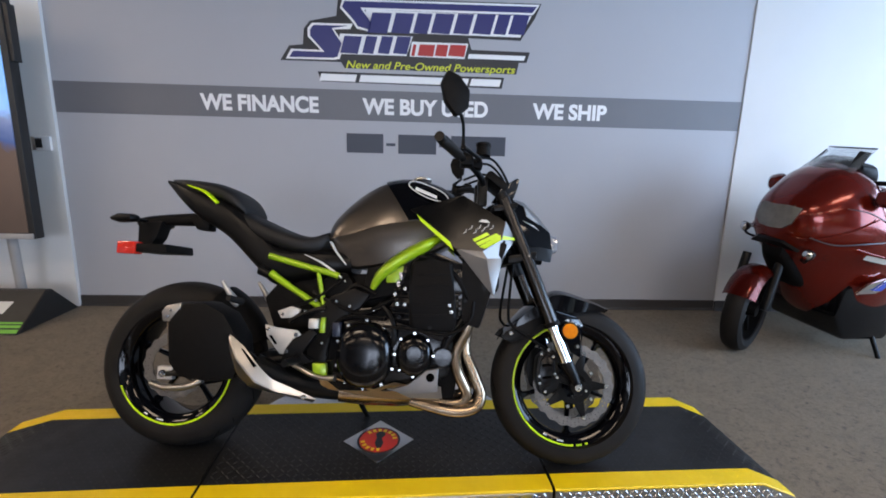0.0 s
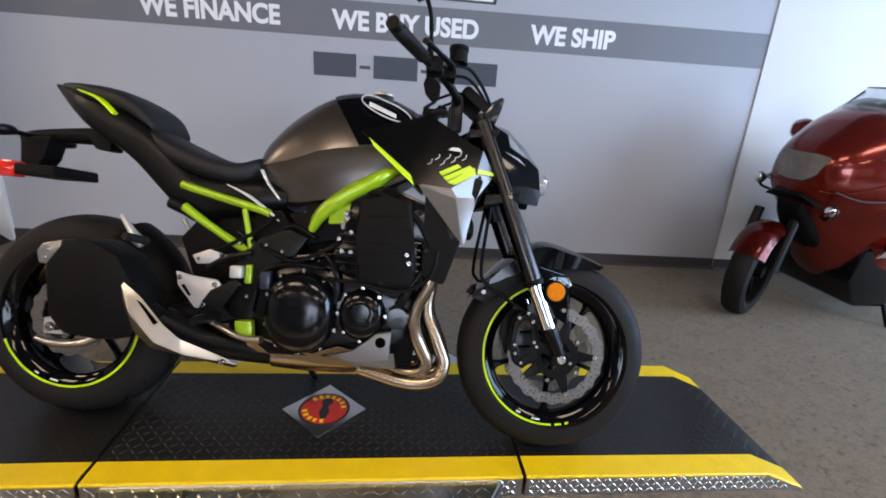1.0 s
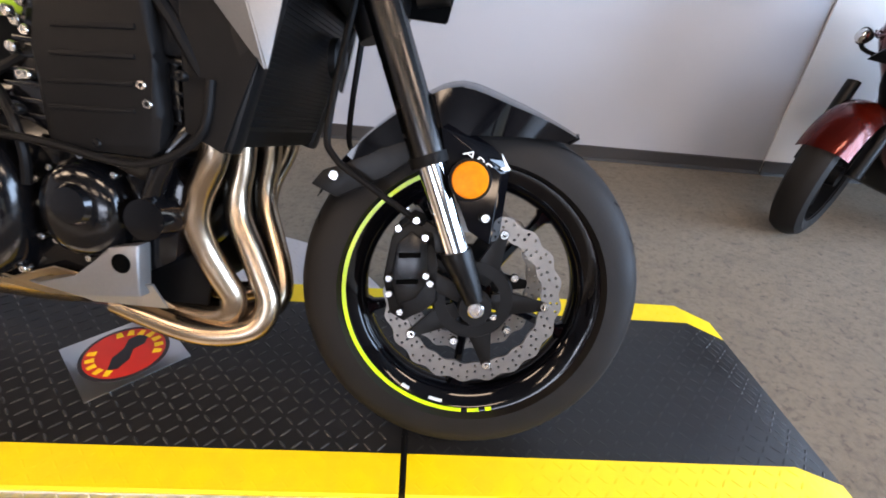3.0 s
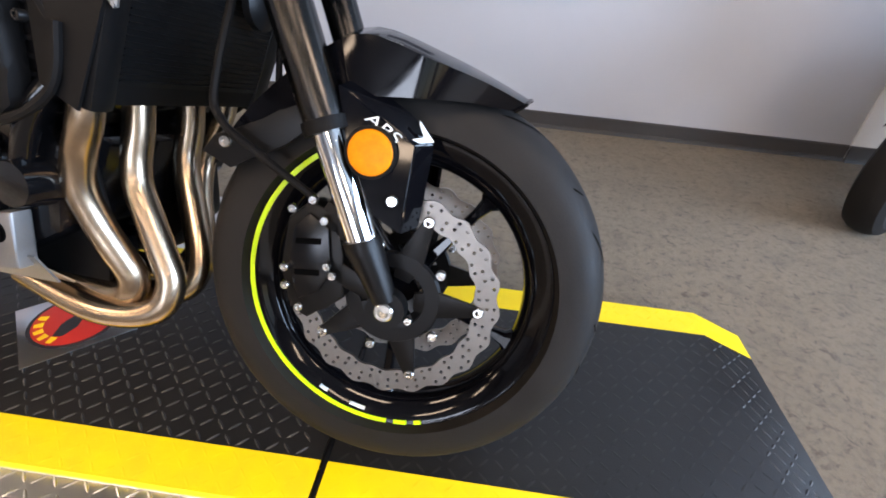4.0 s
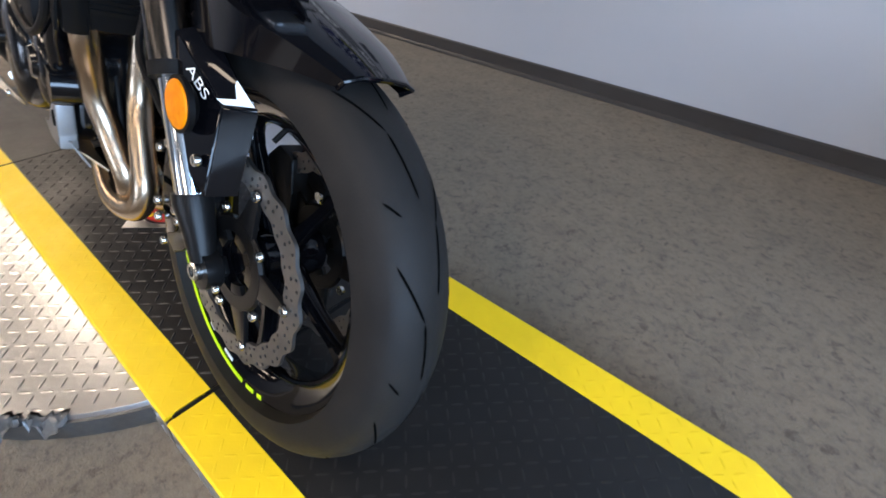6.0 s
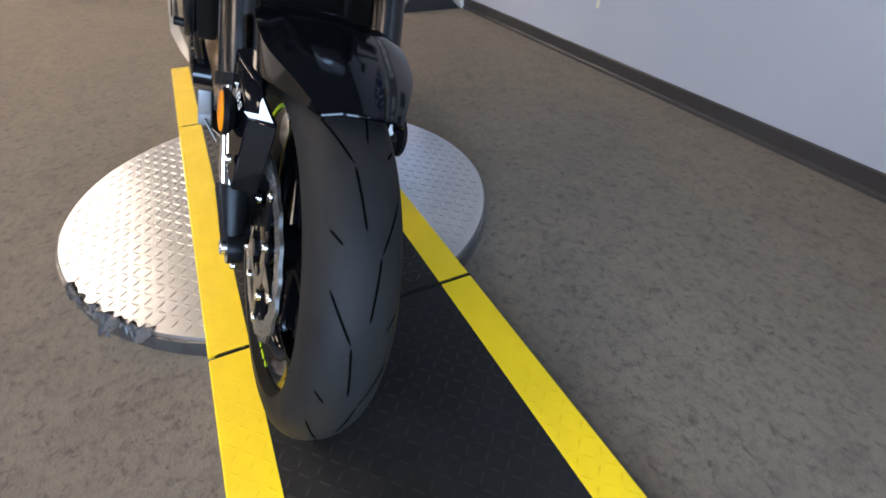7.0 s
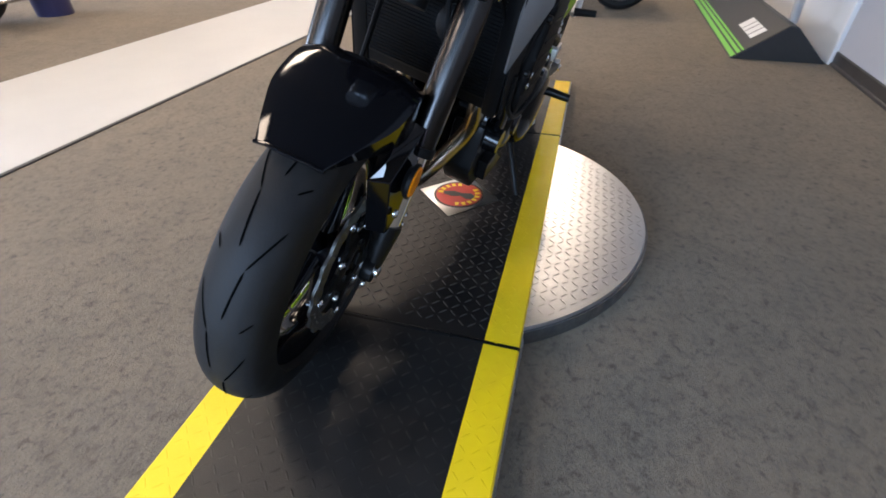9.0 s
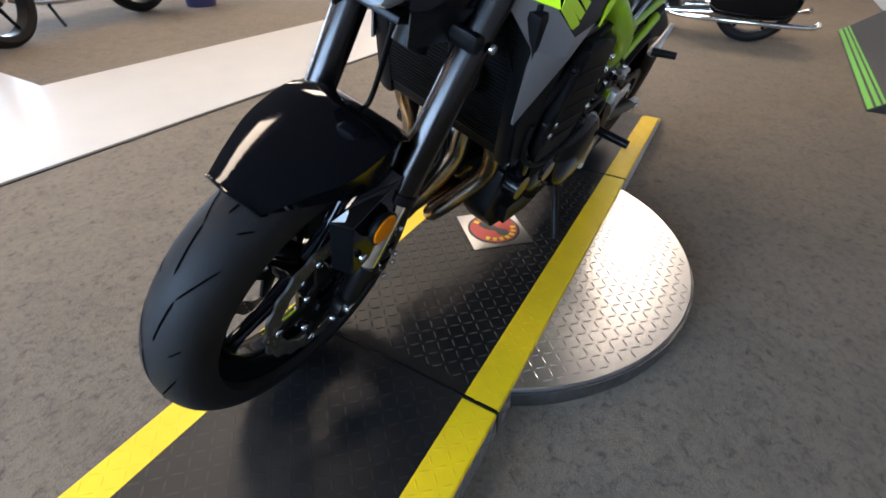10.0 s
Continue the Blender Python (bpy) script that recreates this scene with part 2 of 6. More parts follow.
def bodied(stations, n=28, p=2.4, bm=None):
    """A smooth body along x: stations of (x, y, z_low, z_high, half_width)."""
    rings = []
    for x, y, lo, hi, w in stations:
        ring = []
        for i in range(n):
            a = 2 * math.pi * i / n
            c, s = math.cos(a), math.sin(a)
            ring.append((x, y + w * math.copysign(abs(c) ** (2 / p), c), (lo + hi) / 2 + (hi - lo) / 2 * math.copysign(abs(s) ** (2 / p), s)))
        rings.append(ring)
    return skin(bm or bmesh.new(), rings)


def smooth_line(points, steps=6):
    pts = [Vector(p) for p in points]
    out = []
    for i in range(len(pts) - 1):
        a, b, c, d = pts[max(i - 1, 0)], pts[i], pts[i + 1], pts[min(i + 2, len(pts) - 1)]
        for k in range(steps):
            t = k / steps
            out.append(0.5 * (2 * b + (c - a) * t + (2 * a - 5 * b + 4 * c - d) * t * t + (3 * b - a - 3 * c + d) * t ** 3))
    return out + [pts[-1]]


def tube(points, r, n=12, steps=6, bm=None, flat=1.0):
    """A round bar along a smooth line; r is one radius or one for each point."""
    line = smooth_line(points, steps) if steps > 1 else [Vector(p) for p in points]
    radii = [r] * len(line) if isinstance(r, (int, float)) else [float(np.interp(i / (len(line) - 1), np.linspace(0, 1, len(r)), r)) for i in range(len(line))]
    rings, side = [], None
    for i, p in enumerate(line):
        t = (line[min(i + 1, len(line) - 1)] - line[max(i - 1, 0)]).normalized()
        if side is None:
            side = t.cross(Vector((0.13, 0.97, 0.21))).normalized()
        side = (side - t * side.dot(t)).normalized()
        up = t.cross(side)
        rings.append([p + radii[i] * (side * math.cos(2 * math.pi * k / n) * flat + up * math.sin(2 * math.pi * k / n)) for k in range(n)])
    return skin(bm or bmesh.new(), rings)


def lathe(profile, centre, n=48, axis="y", bm=None, closed=False):
    """Turn a profile of (radius, along) about an axis through the centre."""
    bm = bm or bmesh.new()
    rings = []
    for i in range(n):
        a = 2 * math.pi * i / n
        c, s = math.cos(a), math.sin(a)
        ring = []
        for r, h in profile:
            p = {"y": (r * c, h, r * s), "z": (r * c, r * s, h), "x": (h, r * c, r * s)}[axis]
            ring.append(Vector(centre) + Vector(p))
        rings.append(ring)
    vs = [[bm.verts.new(p) for p in ring] for ring in rings]
    m = len(profile)
    for i in range(n):
        a, b = vs[i], vs[(i + 1) % n]
        for k in range(m if closed else m - 1):
            bm.faces.new((a[k], a[(k + 1) % m], b[(k + 1) % m], b[k]))
    if not closed:
        for k in (0, m - 1):
            if profile[k][0] > 1e-5:
                bm.faces.new([v[k] for v in vs])
    bmesh.ops.remove_doubles(bm, verts=bm.verts, dist=1e-6)
    return bm


def slab(outline, y0, y1, bevel=0.004, bm=None, axis="y"):
    """An outline of (x, z) given thickness along y (or (x, y) along z), its edges rounded."""
    bm = bm or bmesh.new()
    put = (lambda a, b, h: (a, h, b)) if axis == "y" else (lambda a, b, h: (a, b, h))
    lo = [bm.verts.new(put(a, b, y0)) for a, b in outline]
    hi = [bm.verts.new(put(a, b, y1)) for a, b in outline]
    n = len(outline)
    faces = [bm.faces.new(lo), bm.faces.new(hi)] + [bm.faces.new((lo[i], lo[(i + 1) % n], hi[(i + 1) % n], hi[i])) for i in range(n)]
    if bevel:
        edges = {e for f in faces for e in f.edges}
        bmesh.ops.bevel(bm, geom=list(edges), offset=bevel, segments=2, affect="EDGES", profile=0.6)
    return bm


def facets(verts, faces, thick=0.004, bevel=0.002):
    """A folded panel from corner points and faces, given thickness."""
    bm = bmesh.new()
    vs = [bm.verts.new(v) for v in verts]
    for f in faces:
        bm.faces.new([vs[i] for i in f])
    for v in [v for v in bm.verts if not v.link_faces]:
        bm.verts.remove(v)
    bmesh.ops.recalc_face_normals(bm, faces=bm.faces)
    if bevel:
        inner = [e for e in bm.edges if len(e.link_faces) == 2]
        if inner:
            bmesh.ops.bevel(bm, geom=inner, offset=bevel, segments=2, affect="EDGES")
    bmesh.ops.solidify(bm, geom=list(bm.faces), thickness=thick)
    return bm


def block(lo, hi, bevel=0.006, bm=None):
    (x0, y0, z0), (x1, y1, z1) = lo, hi
    return slab([(x0, z0), (x1, z0), (x1, z1), (x0, z1)], y0, y1, bevel, bm)


def boss(centre, r, h, axis="y", n=10, bm=None):
    """A small round-edged screw head or disc standing h along the axis from the centre."""
    s = math.copysign(1, h)
    return lathe([(0, 0), (r, 0), (r, h - s * r * 0.25), (r * 0.8, h), (r * 0.45, h), (r * 0.4, h - s * r * 0.3), (0, h - s * r * 0.3)], centre, n, axis, bm)


def moved(bm, m):
    bmesh.ops.transform(bm, matrix=m, verts=bm.verts)
    return bm


def raw_mesh(name, verts, faces, material, parent=None, angle=30):
    me = bpy.data.meshes.new(name)
    me.from_pydata(verts, [], faces)
    me.materials.append(material)
    for pgn in me.polygons:
        pgn.use_smooth = True
    me.set_sharp_from_angle(angle=radians(angle))
    ob = new(name, me)
    ob.parent = parent
    return ob


def lettering(text, x0, x1, z0, z1, y, material, parent, name="lettering", slant=0.0, bold=0.02):
    """Flat letters that fill the given box on a wall that faces -y."""
    cu = bpy.data.curves.new(name, "FONT")
    cu.body, cu.size, cu.extrude, cu.offset, cu.shear = text, 1.0, 0.0, bold, slant
    ob = bpy.data.objects.new(name, cu)
    scene.collection.objects.link(ob)
    bpy.context.view_layer.update()
    me = bpy.data.meshes.new_from_object(ob.evaluated_get(bpy.context.evaluated_depsgraph_get()))
    bpy.data.objects.remove(ob)
    bpy.data.curves.remove(cu)
    xs = [v.co.x for v in me.vertices]
    ys = [v.co.y for v in me.vertices]
    sx, sz = (x1 - x0) / (max(xs) - min(xs)), (z1 - z0) / (max(ys) - min(ys))
    for v in me.vertices:
        v.co = ((v.co.x - min(xs)) * sx + x0, y, (v.co.y - min(ys)) * sz + z0)
    me.materials.append(material)
    out = new(name, me)
    out.parent = parent
    return out


# ---- the room ----
def structure(name, bm, material, label, category, m=None, angle=30):
    ob = link_mesh(name, bm, material, None, "", angle)
    if m is not None:
        ob.matrix_world = m
    return tagged(ob, label, category, kind="structure")


X0, X1, Y0, Y1, CEIL = -9.0, 6.5, -11.0, 1.80, 3.1
structure("floor", slab([(X0, -11.5), (X1 + 0.5, -11.5), (X1 + 0.5, 3.0), (X0, 3.0)], -0.2, 0.0, 0, axis="z"), CARPET,
          "worn grey-brown commercial carpet with dark flecks and stains", "floor")
aisle = slab([(X0, -1.85), (X0, -3.05), (-0.06, -3.05), (-0.06, Y0), (X1, Y0), (X1, -1.85)], -0.01, 0.005, 0, axis="z")
structure("floor_aisle", aisle, TILE, "polished white tile aisle crossing the carpet", "floor")
strip = slab([(X0, -1.855), (X1, -1.855), (X1, -1.83), (X0, -1.83)], 0.001, 0.007, 0.002, axis="z")
structure("trim_aisle", strip, BASEBOARD, "thin dark transition strip between carpet and tile", "trim")
structure("ceiling", slab([(X0, -11.5), (X1 + 0.5, -11.5), (X1 + 0.5, 3.0), (X0, 3.0)], CEIL, CEIL + 0.2, 0, axis="z"), CEILING,
          "dark painted showroom ceiling", "ceiling")

WALL_AT = pose(0, 1.8626, 0, 0, 0, -1.916)
north = structure("wall_north", slab([(-9.5, 0), (7.5, 0), (7.5, CEIL), (-9.5, CEIL)], 0.0, 0.2, 0), WALL,
                  "light grey painted showroom wall with vinyl lettering", "wall", WALL_AT)
structure("wall_panel_west", slab([(-9.5, 0.0), (-2.404, 0.0), (-2.404, CEIL), (-9.5, CEIL)], -0.03, 0.0, 0.003), WHITE_WALL,
          "white painted wall section beside the grey wall", "wall", WALL_AT)
structure("wall_panel_east", slab([(2.648, 0.0), (7.5, 0.0), (7.5, CEIL), (2.648, CEIL)], -0.012, 0.0, 0.003), WHITE_WALL,
          "bright white painted wall section beside the grey wall", "wall", WALL_AT)
base = bmesh.new()
skin(base, [[(x, 0.0, 0.0), (x, -0.018, 0.0), (x, -0.016, 0.012), (x, -0.009, 0.02), (x, -0.009, 0.078), (x, -0.004, 0.084), (x, 0.0, 0.084)] for x in (-2.404, 2.648)])
bmesh.ops.recalc_face_normals(base, faces=base.faces)
skin(base, [[(x, -0.012, 0.0), (x, -0.030, 0.0), (x, -0.028, 0.012), (x, -0.021, 0.02), (x, -0.021, 0.078), (x, -0.016, 0.084), (x, -0.012, 0.084)] for x in (2.648, 6.6)])
structure("baseboard", base, BASEBOARD, "dark brown vinyl baseboard along the grey wall", "baseboard", WALL_AT)
structure("wall_west", block((X0 - 0.2, -11.5, 0), (X0, 3.0, CEIL), 0), WALL, "plain grey end wall of the showroom", "wall")


def window_wall(name, win, m, length, openings, label):
    """A wall with window openings cut through it; windows with frame, mullion and sill stand in them."""
    bm = bmesh.new()
    lo, hi, x = 0.5, 2.75, 0.0
    for a, b in openings:
        block((x, 0, 0), (a, 0.2, CEIL), 0, bm)
        block((a, 0, 0), (b, 0.2, lo), 0, bm)
        block((a, 0, hi), (b, 0.2, CEIL), 0, bm)
        x = b
    block((x, 0, 0), (length, 0.2, CEIL), 0, bm)
    structure(name, bm, WALL, label, "wall", m)
    for k, (a, b) in enumerate(openings):
        w = bmesh.new()
        for p, q in (((a, 0.06, lo), (b, 0.12, lo + 0.05)), ((a, 0.06, hi - 0.05), (b, 0.12, hi)), ((a, 0.06, lo + 0.05), (a + 0.05, 0.12, hi - 0.05)),
                     ((b - 0.05, 0.06, lo + 0.05), (b, 0.12, hi - 0.05)), (((a + b) / 2 - 0.03, 0.065, lo + 0.05), ((a + b) / 2 + 0.03, 0.115, hi - 0.05))):
            block(p, q, 0.004, w)
        structure(f"window_{win + k}", w, FRAME_ALU, "dark aluminium showroom window frame", "window", m)


window_wall("wall_east", 1, pose(X1, 1.85, 0, 0, 0, -90), 13.05, [(0.6, 2.2), (2.5, 4.3), (4.6, 6.4)], "grey end wall with tall showroom windows")
window_wall("wall_south", 4, pose(X1, Y0, 0, 0, 0, 180), 15.6, [(0.6, 2.6), (2.9, 4.9), (5.2, 7.2)], "grey front wall with tall showroom windows")


def ceiling_light(m):
    ob = thing("ceiling_light", m, "recessed fluorescent ceiling light with white diffuser", "light", "ceiling lights")
    part("diffuser", block((-0.58, -0.28, -0.012), (0.58, 0.28, 0.0), 0.003), LAMP, ob, "glowing white diffuser")
    bm = bmesh.new()
    for a, b in (((-0.61, -0.31, -0.02), (0.61, -0.281, 0.0)), ((-0.61, 0.281, -0.02), (0.61, 0.31, 0.0)),
                 ((-0.61, -0.281, -0.02), (-0.581, 0.281, 0.0)), ((0.581, -0.281, -0.02), (0.61, 0.281, 0.0))):
        block(a, b, 0.003, bm)
    part("frame", bm, SIGN_WHITE, ob)
    return ob


first = ceiling_light(pose(-6.5, 0.2, CEIL))
for lx, ly in ((-4.1, 0.2), (-6.5, -2.1), (-4.1, -2.1), (-1.7, -2.1), (0.7, -2.1), (3.1, -2.1),
               (-6.5, -5.6), (-4.1, -5.6), (-1.7, -5.6), (0.7, -5.6), (3.1, -5.6)):
    copy_thing(first, pose(lx, ly, CEIL))

# lettering and graphics on the north wall
flat_band = slab([(-2.40, 1.445), (2.644, 1.445), (2.644, 1.66), (-2.40, 1.66)], -0.003, -0.0005, 0)
part("band", flat_band, BAND, north, "dark grey vinyl band")
for words, a, b in (("WE FINANCE", -1.390, -0.545), ("WE BUY USED", -0.228, 0.700), ("WE SHIP", 1.036, 1.602)):
    lettering(words, a, b, 1.489, 1.606, -0.0045, SIGN_WHITE, north, bold=0.038)
digits = bmesh.new()
for a, b, lo, hi in ((-0.346, -0.075, 1.212, 1.352), (-0.054, 0.015, 1.266, 1.287), (0.036, 0.321, 1.212, 1.352), (0.342, 0.411, 1.266, 1.287), (0.432, 0.844, 1.212, 1.352)):
    slab([(a, lo), (b, lo), (b, hi), (a, hi)], -0.003, -0.0005, 0, digits)
part("number_bars", digits, SIGN_SLATE, north, "dark slate bars of a number")


def on_sign(cx, cy):
    return (-0.8567 + cx * 0.001774, 2.2666 - cy * 0.001732 + cx * 0.000043)


def sign_shape(name, points, depth, material, label=""):
    part(name, slab([on_sign(*p) for p in points], -depth, -depth + 0.0015, 0), material, north, label)


sign_shape("sign_backing", [(28, 242), (65, 185), (120, 180), (125, 120), (150, 90), (255, 70), (262, 10), (285, 0), (1078, 14), (1055, 70), (1000, 158),
                            (785, 150), (800, 195), (1042, 203), (1030, 245), (998, 245), (990, 292), (285, 272), (270, 248)], 0.003, SIGN_BLACK, "black outlined emblem shape")
sign_shape("sign_backing", [(175, 285), (940, 305), (932, 350), (190, 325)], 0.003, SIGN_BLACK, "black outlined emblem shape")
for pts in ([(280, 6), (1072, 18), (1045, 58), (365, 46), (405, 100), (395, 130), (335, 118), (320, 95), (270, 40)],
            [(50, 236), (72, 198), (190, 202), (140, 150), (140, 118), (158, 98), (320, 100), (310, 120), (245, 122), (285, 180), (265, 236), (240, 240)],
            [(372, 46), (1040, 62), (998, 145), (372, 128)], [(268, 138), (560, 146), (535, 222), (255, 216)]):
    sign_shape("sign_shape", pts, 0.0045, SIGN_WHITE)
for pts in ([(288, 14), (1060, 26), (1042, 50), (350, 38), (395, 98), (388, 122), (340, 110), (326, 88), (278, 36)],
            [(64, 230), (80, 206), (205, 209), (150, 148), (150, 124), (164, 106), (300, 108), (236, 118), (274, 176), (256, 228), (240, 232)]):
    sign_shape("sign_shape", pts, 0.006, SIGN_NAVY)
for a, b in ((386, 470), (480, 560), (568, 632), (640, 722), (730, 800), (808, 888), (894, 950), (956, 1026)):
    sign_shape("sign_block", [(a + 12, 56), (b + 6, 58), (b - 14, 136), (a - 8, 132)], 0.006, SIGN_NAVY)
for a, b in ((270, 350), (358, 412), (420, 476), (482, 548)):
    sign_shape("sign_block", [(a + 16, 146), (b + 6, 148), (b - 12, 216), (a - 2, 212)], 0.006, SIGN_NAVY)
sign_shape("sign_shape", [(556, 166), (786, 172), (772, 232), (548, 224)], 0.0045, SIGN_WHITE)
for a, b in ((558, 572), (584, 648), (654, 702), (708, 776)):
    sign_shape("sign_block", [(a + 5, 176), (b + 3, 178), (b - 5, 224), (a - 4, 220)], 0.006, SIGN_RED)
sign_shape("sign_bar", [(790, 212), (1025, 218), (1018, 236), (786, 230)], 0.0045, SIGN_WHITE)
sx0, sz0 = on_sign(290, 268)
sx1, sz1 = on_sign(985, 240)
lettering("New and Pre-Owned Powersports", sx0, sx1, sz0 - 0.023, sz0 + 0.046, -0.0045, SIGN_LIME, north, slant=0.25, bold=0.012)
for a, b in ((185, 330), (345, 690), (700, 790), (800, 925)):
    sign_shape("sign_bar", [(a + 5, 294 + (a - 185) * 0.027), (b + 4, 294 + (b - 185) * 0.027), (b - 4, 322 + (b - 185) * 0.027), (a - 3, 322 + (a - 185) * 0.027)], 0.0045, SIGN_WHITE)

thermostat = thing("thermostat", WALL_AT @ pose(-2.49, -0.03, 1.222), "small white wall thermostat with a dark display", "thermostat")
part("housing", block((-0.055, -0.025, -0.05), (0.055, 0.0, 0.05), 0.008), SIGN_WHITE, thermostat)
part("display", block((-0.045, -0.028, -0.03), (0.0, -0.0245, 0.035), 0.001), SIGN_BLACK, thermostat, "dark display")
scrap = thing("tape_scrap", WALL_AT @ pose(-0.79, 0, 0.358), "torn scrap of yellowed masking tape stuck on the wall", "tape")
part("strip", slab([(-0.016, -0.06), (0.010, -0.058), (0.002, 0.06), (-0.022, 0.062)], -0.0012, -0.0002, 0), mat("masking_tape", (0.72, 0.70, 0.48), 0.6, second=(0.6, 0.58, 0.4), scale=60), scrap)


# ---- the turntable and its deck ----
H = 0.067


def lugs(spots, z_of, length=0.027, width=0.0075, height=0.0016):
    """Raised bars of tread plate: each one a low lens, at (x, y, angle)."""
    verts, faces = [], []
    shape = ((-1, 0, 0), (-0.45, -0.8, 0), (0.45, -0.8, 0), (1, 0, 0), (0.45, 0.8, 0), (-0.45, 0.8, 0), (-0.55, 0, 1), (0.55, 0, 1))
    quads = ((0, 1, 6), (1, 2, 7, 6), (2, 3, 7), (3, 4, 7), (4, 5, 6, 7), (5, 0, 6))
    for x, y, a in spots:
        c, s, k = math.cos(a), math.sin(a), len(verts)
        for u, v, h in shape:
            dx, dy = u * length / 2, v * width / 2
            px, py = x + dx * c - dy * s, y + dx * s + dy * c
            verts.append((px, py, z_of(px) + h * height - 0.0002 * (1 - h)))
        faces += [tuple(i + k for i in f) for f in quads]
    return verts, faces


def tread_grid(x0, x1, y0, y1, pitch=0.026):
    """Lug places in the usual alternating slant."""
    for i in range(int((x1 - x0) / pitch)):
        for j in range(int((y1 - y0) / pitch)):
            yield x0 + (i + 0.5) * pitch, y0 + (j + 0.5) * pitch, radians(45 if (i + j) % 2 else -45)


def turntable():
    ob = thing("turntable", pose(-0.004, -0.014, 0), "round aluminium tread-plate turntable on the carpet", "turntable")
    part("plate", lathe([(0, 0.012), (0.618, 0.012), (0.624, 0.016), (0.625, 0.048), (0.622, 0.054), (0, 0.054)], (0, 0, 0), 96, "z"), PLATE, ob, "bright aluminium tread plate disc")
    part("edge_band", lathe([(0.6255, 0.002), (0.632, 0.002), (0.632, 0.045), (0.6255, 0.045)], (0, 0, 0), 96, "z", closed=True), ALU_DULL, ob, "dull rolled edge band")
    spots = [(x, y, a) for x, y, a in tread_grid(-0.63, 0.63, -0.63, 0.63) if x * x + y * y < 0.608 ** 2 and abs(y) > 0.29]
    rib = raw_mesh("tread", *lugs(spots, lambda x: 0.054, height=0.0011), ALU, ob)
    tagged(rib, kind="stuff")
    return ob


turntable()


def deck_z(x):
    return float(np.interp(x, (-1.583, -1.394, -0.616, 0.616, 1.394, 1.527), (0.0045, 0.0614, H, H, 0.0614, 0.0045)))


def deck_piece(name, xs, label):
    """One length of the deck: black tread plate, yellow edge stripes and bright aluminium sides."""
    ob = thing(name, pose(0, -0.007, 0), label, "ramp", "deck pieces")
    w, s = 0.305, 0.2225
    bm = bmesh.new()
    skin(bm, [[(x, -s, deck_z(x)), (x, s, deck_z(x)), (x, s, deck_z(x) - 0.008), (x, -s, deck_z(x) - 0.008)] for x in xs])
    part("deck_plate", bm, DECK, ob, "black tread plate")
    for side in (-1, 1):
        bm = bmesh.new()
        skin(bm, [[(x, side * s, deck_z(x) + 0.0006), (x, side * (w - 0.004), deck_z(x) + 0.0006), (x, side * w, deck_z(x) - 0.003), (x, side * w, deck_z(x) - 0.008), (x, side * s, deck_z(x) - 0.008)] for x in xs])
        part("edge_stripe", bm, YELLOW, ob, "yellow safety stripe")
        bm = bmesh.new()
        skin(bm, [[(x, side * (w - 0.006), max(deck_z(x) - 0.0085, 0.0005)), (x, side * (w - 0.001), max(deck_z(x) - 0.0085, 0.0005)), (x, side * (w + 0.004), 0.0), (x, side * (w - 0.006), 0.0)] for x in xs])
        skirt = part("side_skirt", bm, ALU, ob, "aluminium tread-plate side skirt")
        ribs = [(x, z, a) for x, z, a in tread_grid(min(xs) + 0.01, max(xs) - 0.012, 0.004, 0.061, 0.0172) if z < deck_z(x) - 0.014]
        verts, faces_ = lugs(ribs, lambda x: 0.0, 0.022, 0.006, 0.0016)
        verts = [(x, side * (w + 0.0045 - 0.005 * z / 0.05 + h), z) for x, z, h in verts]
        tagged(raw_mesh("skirt_tread", verts, faces_ if side < 0 else [f[::-1] for f in faces_], ALU, skirt), kind="stuff")
    lo, hi = min(xs) + 0.01, max(xs) - 0.012
    spots = list(tread_grid(lo, hi, -0.302, 0.302, 0.0262))
    dark = [p for p in spots if abs(p[1]) < s - 0.012]
    edge = [p for p in spots if s + 0.006 < abs(p[1]) < w - 0.012]
    tagged(raw_mesh("tread", *lugs([p for p in dark if abs(p[0]) > 1.394 or abs(p[0]) < 0.61], deck_z, height=0.0016), LUG, ob), kind="stuff")
    flat = [p for p in dark if 0.61 <= abs(p[0]) <= 1.394]
    if flat:
        # ramp lugs are set low so that less of their sheen shows
        tagged(raw_mesh("worn_tread", *lugs(flat, deck_z, height=0.0006), LUG, ob), kind="stuff")
    tagged(raw_mesh("stripe_tread", *lugs(edge, lambda x: deck_z(x) + 0.0006, height=0.0006), YELLOW, ob), kind="stuff")
    return ob


deck_piece("turntable_deck", [-0.603, 0.6105], "black tread-plate deck with yellow edge stripes on the turntable")
deck_piece("ramp", [0.6225, 1.394, 1.527], "black tread-plate ramp with yellow edge stripes beside the turntable deck")
deck_piece("ramp", [-1.583, -1.394, -0.615], "black tread-plate ramp with yellow edge stripes behind the turntable deck")
for sgn in (-1, 1):
    hinge = thing("hinge", pose(sgn * 0.6128 + 0.0037, 0, 0.0615), "dark steel piano hinge joining deck and ramp", "hinge", "deck hinges")
    part("pin", tube([(0, -0.299, 0), (0, 0.299, 0)], 0.0055, 10, 1), SATIN, hinge)
    for k in range(-5, 6):
        part("knuckle", tube([(0, k * 0.054 - 0.024, 0), (0, k * 0.054 + 0.024, 0)], 0.007, 10, 1), SATIN, hinge)
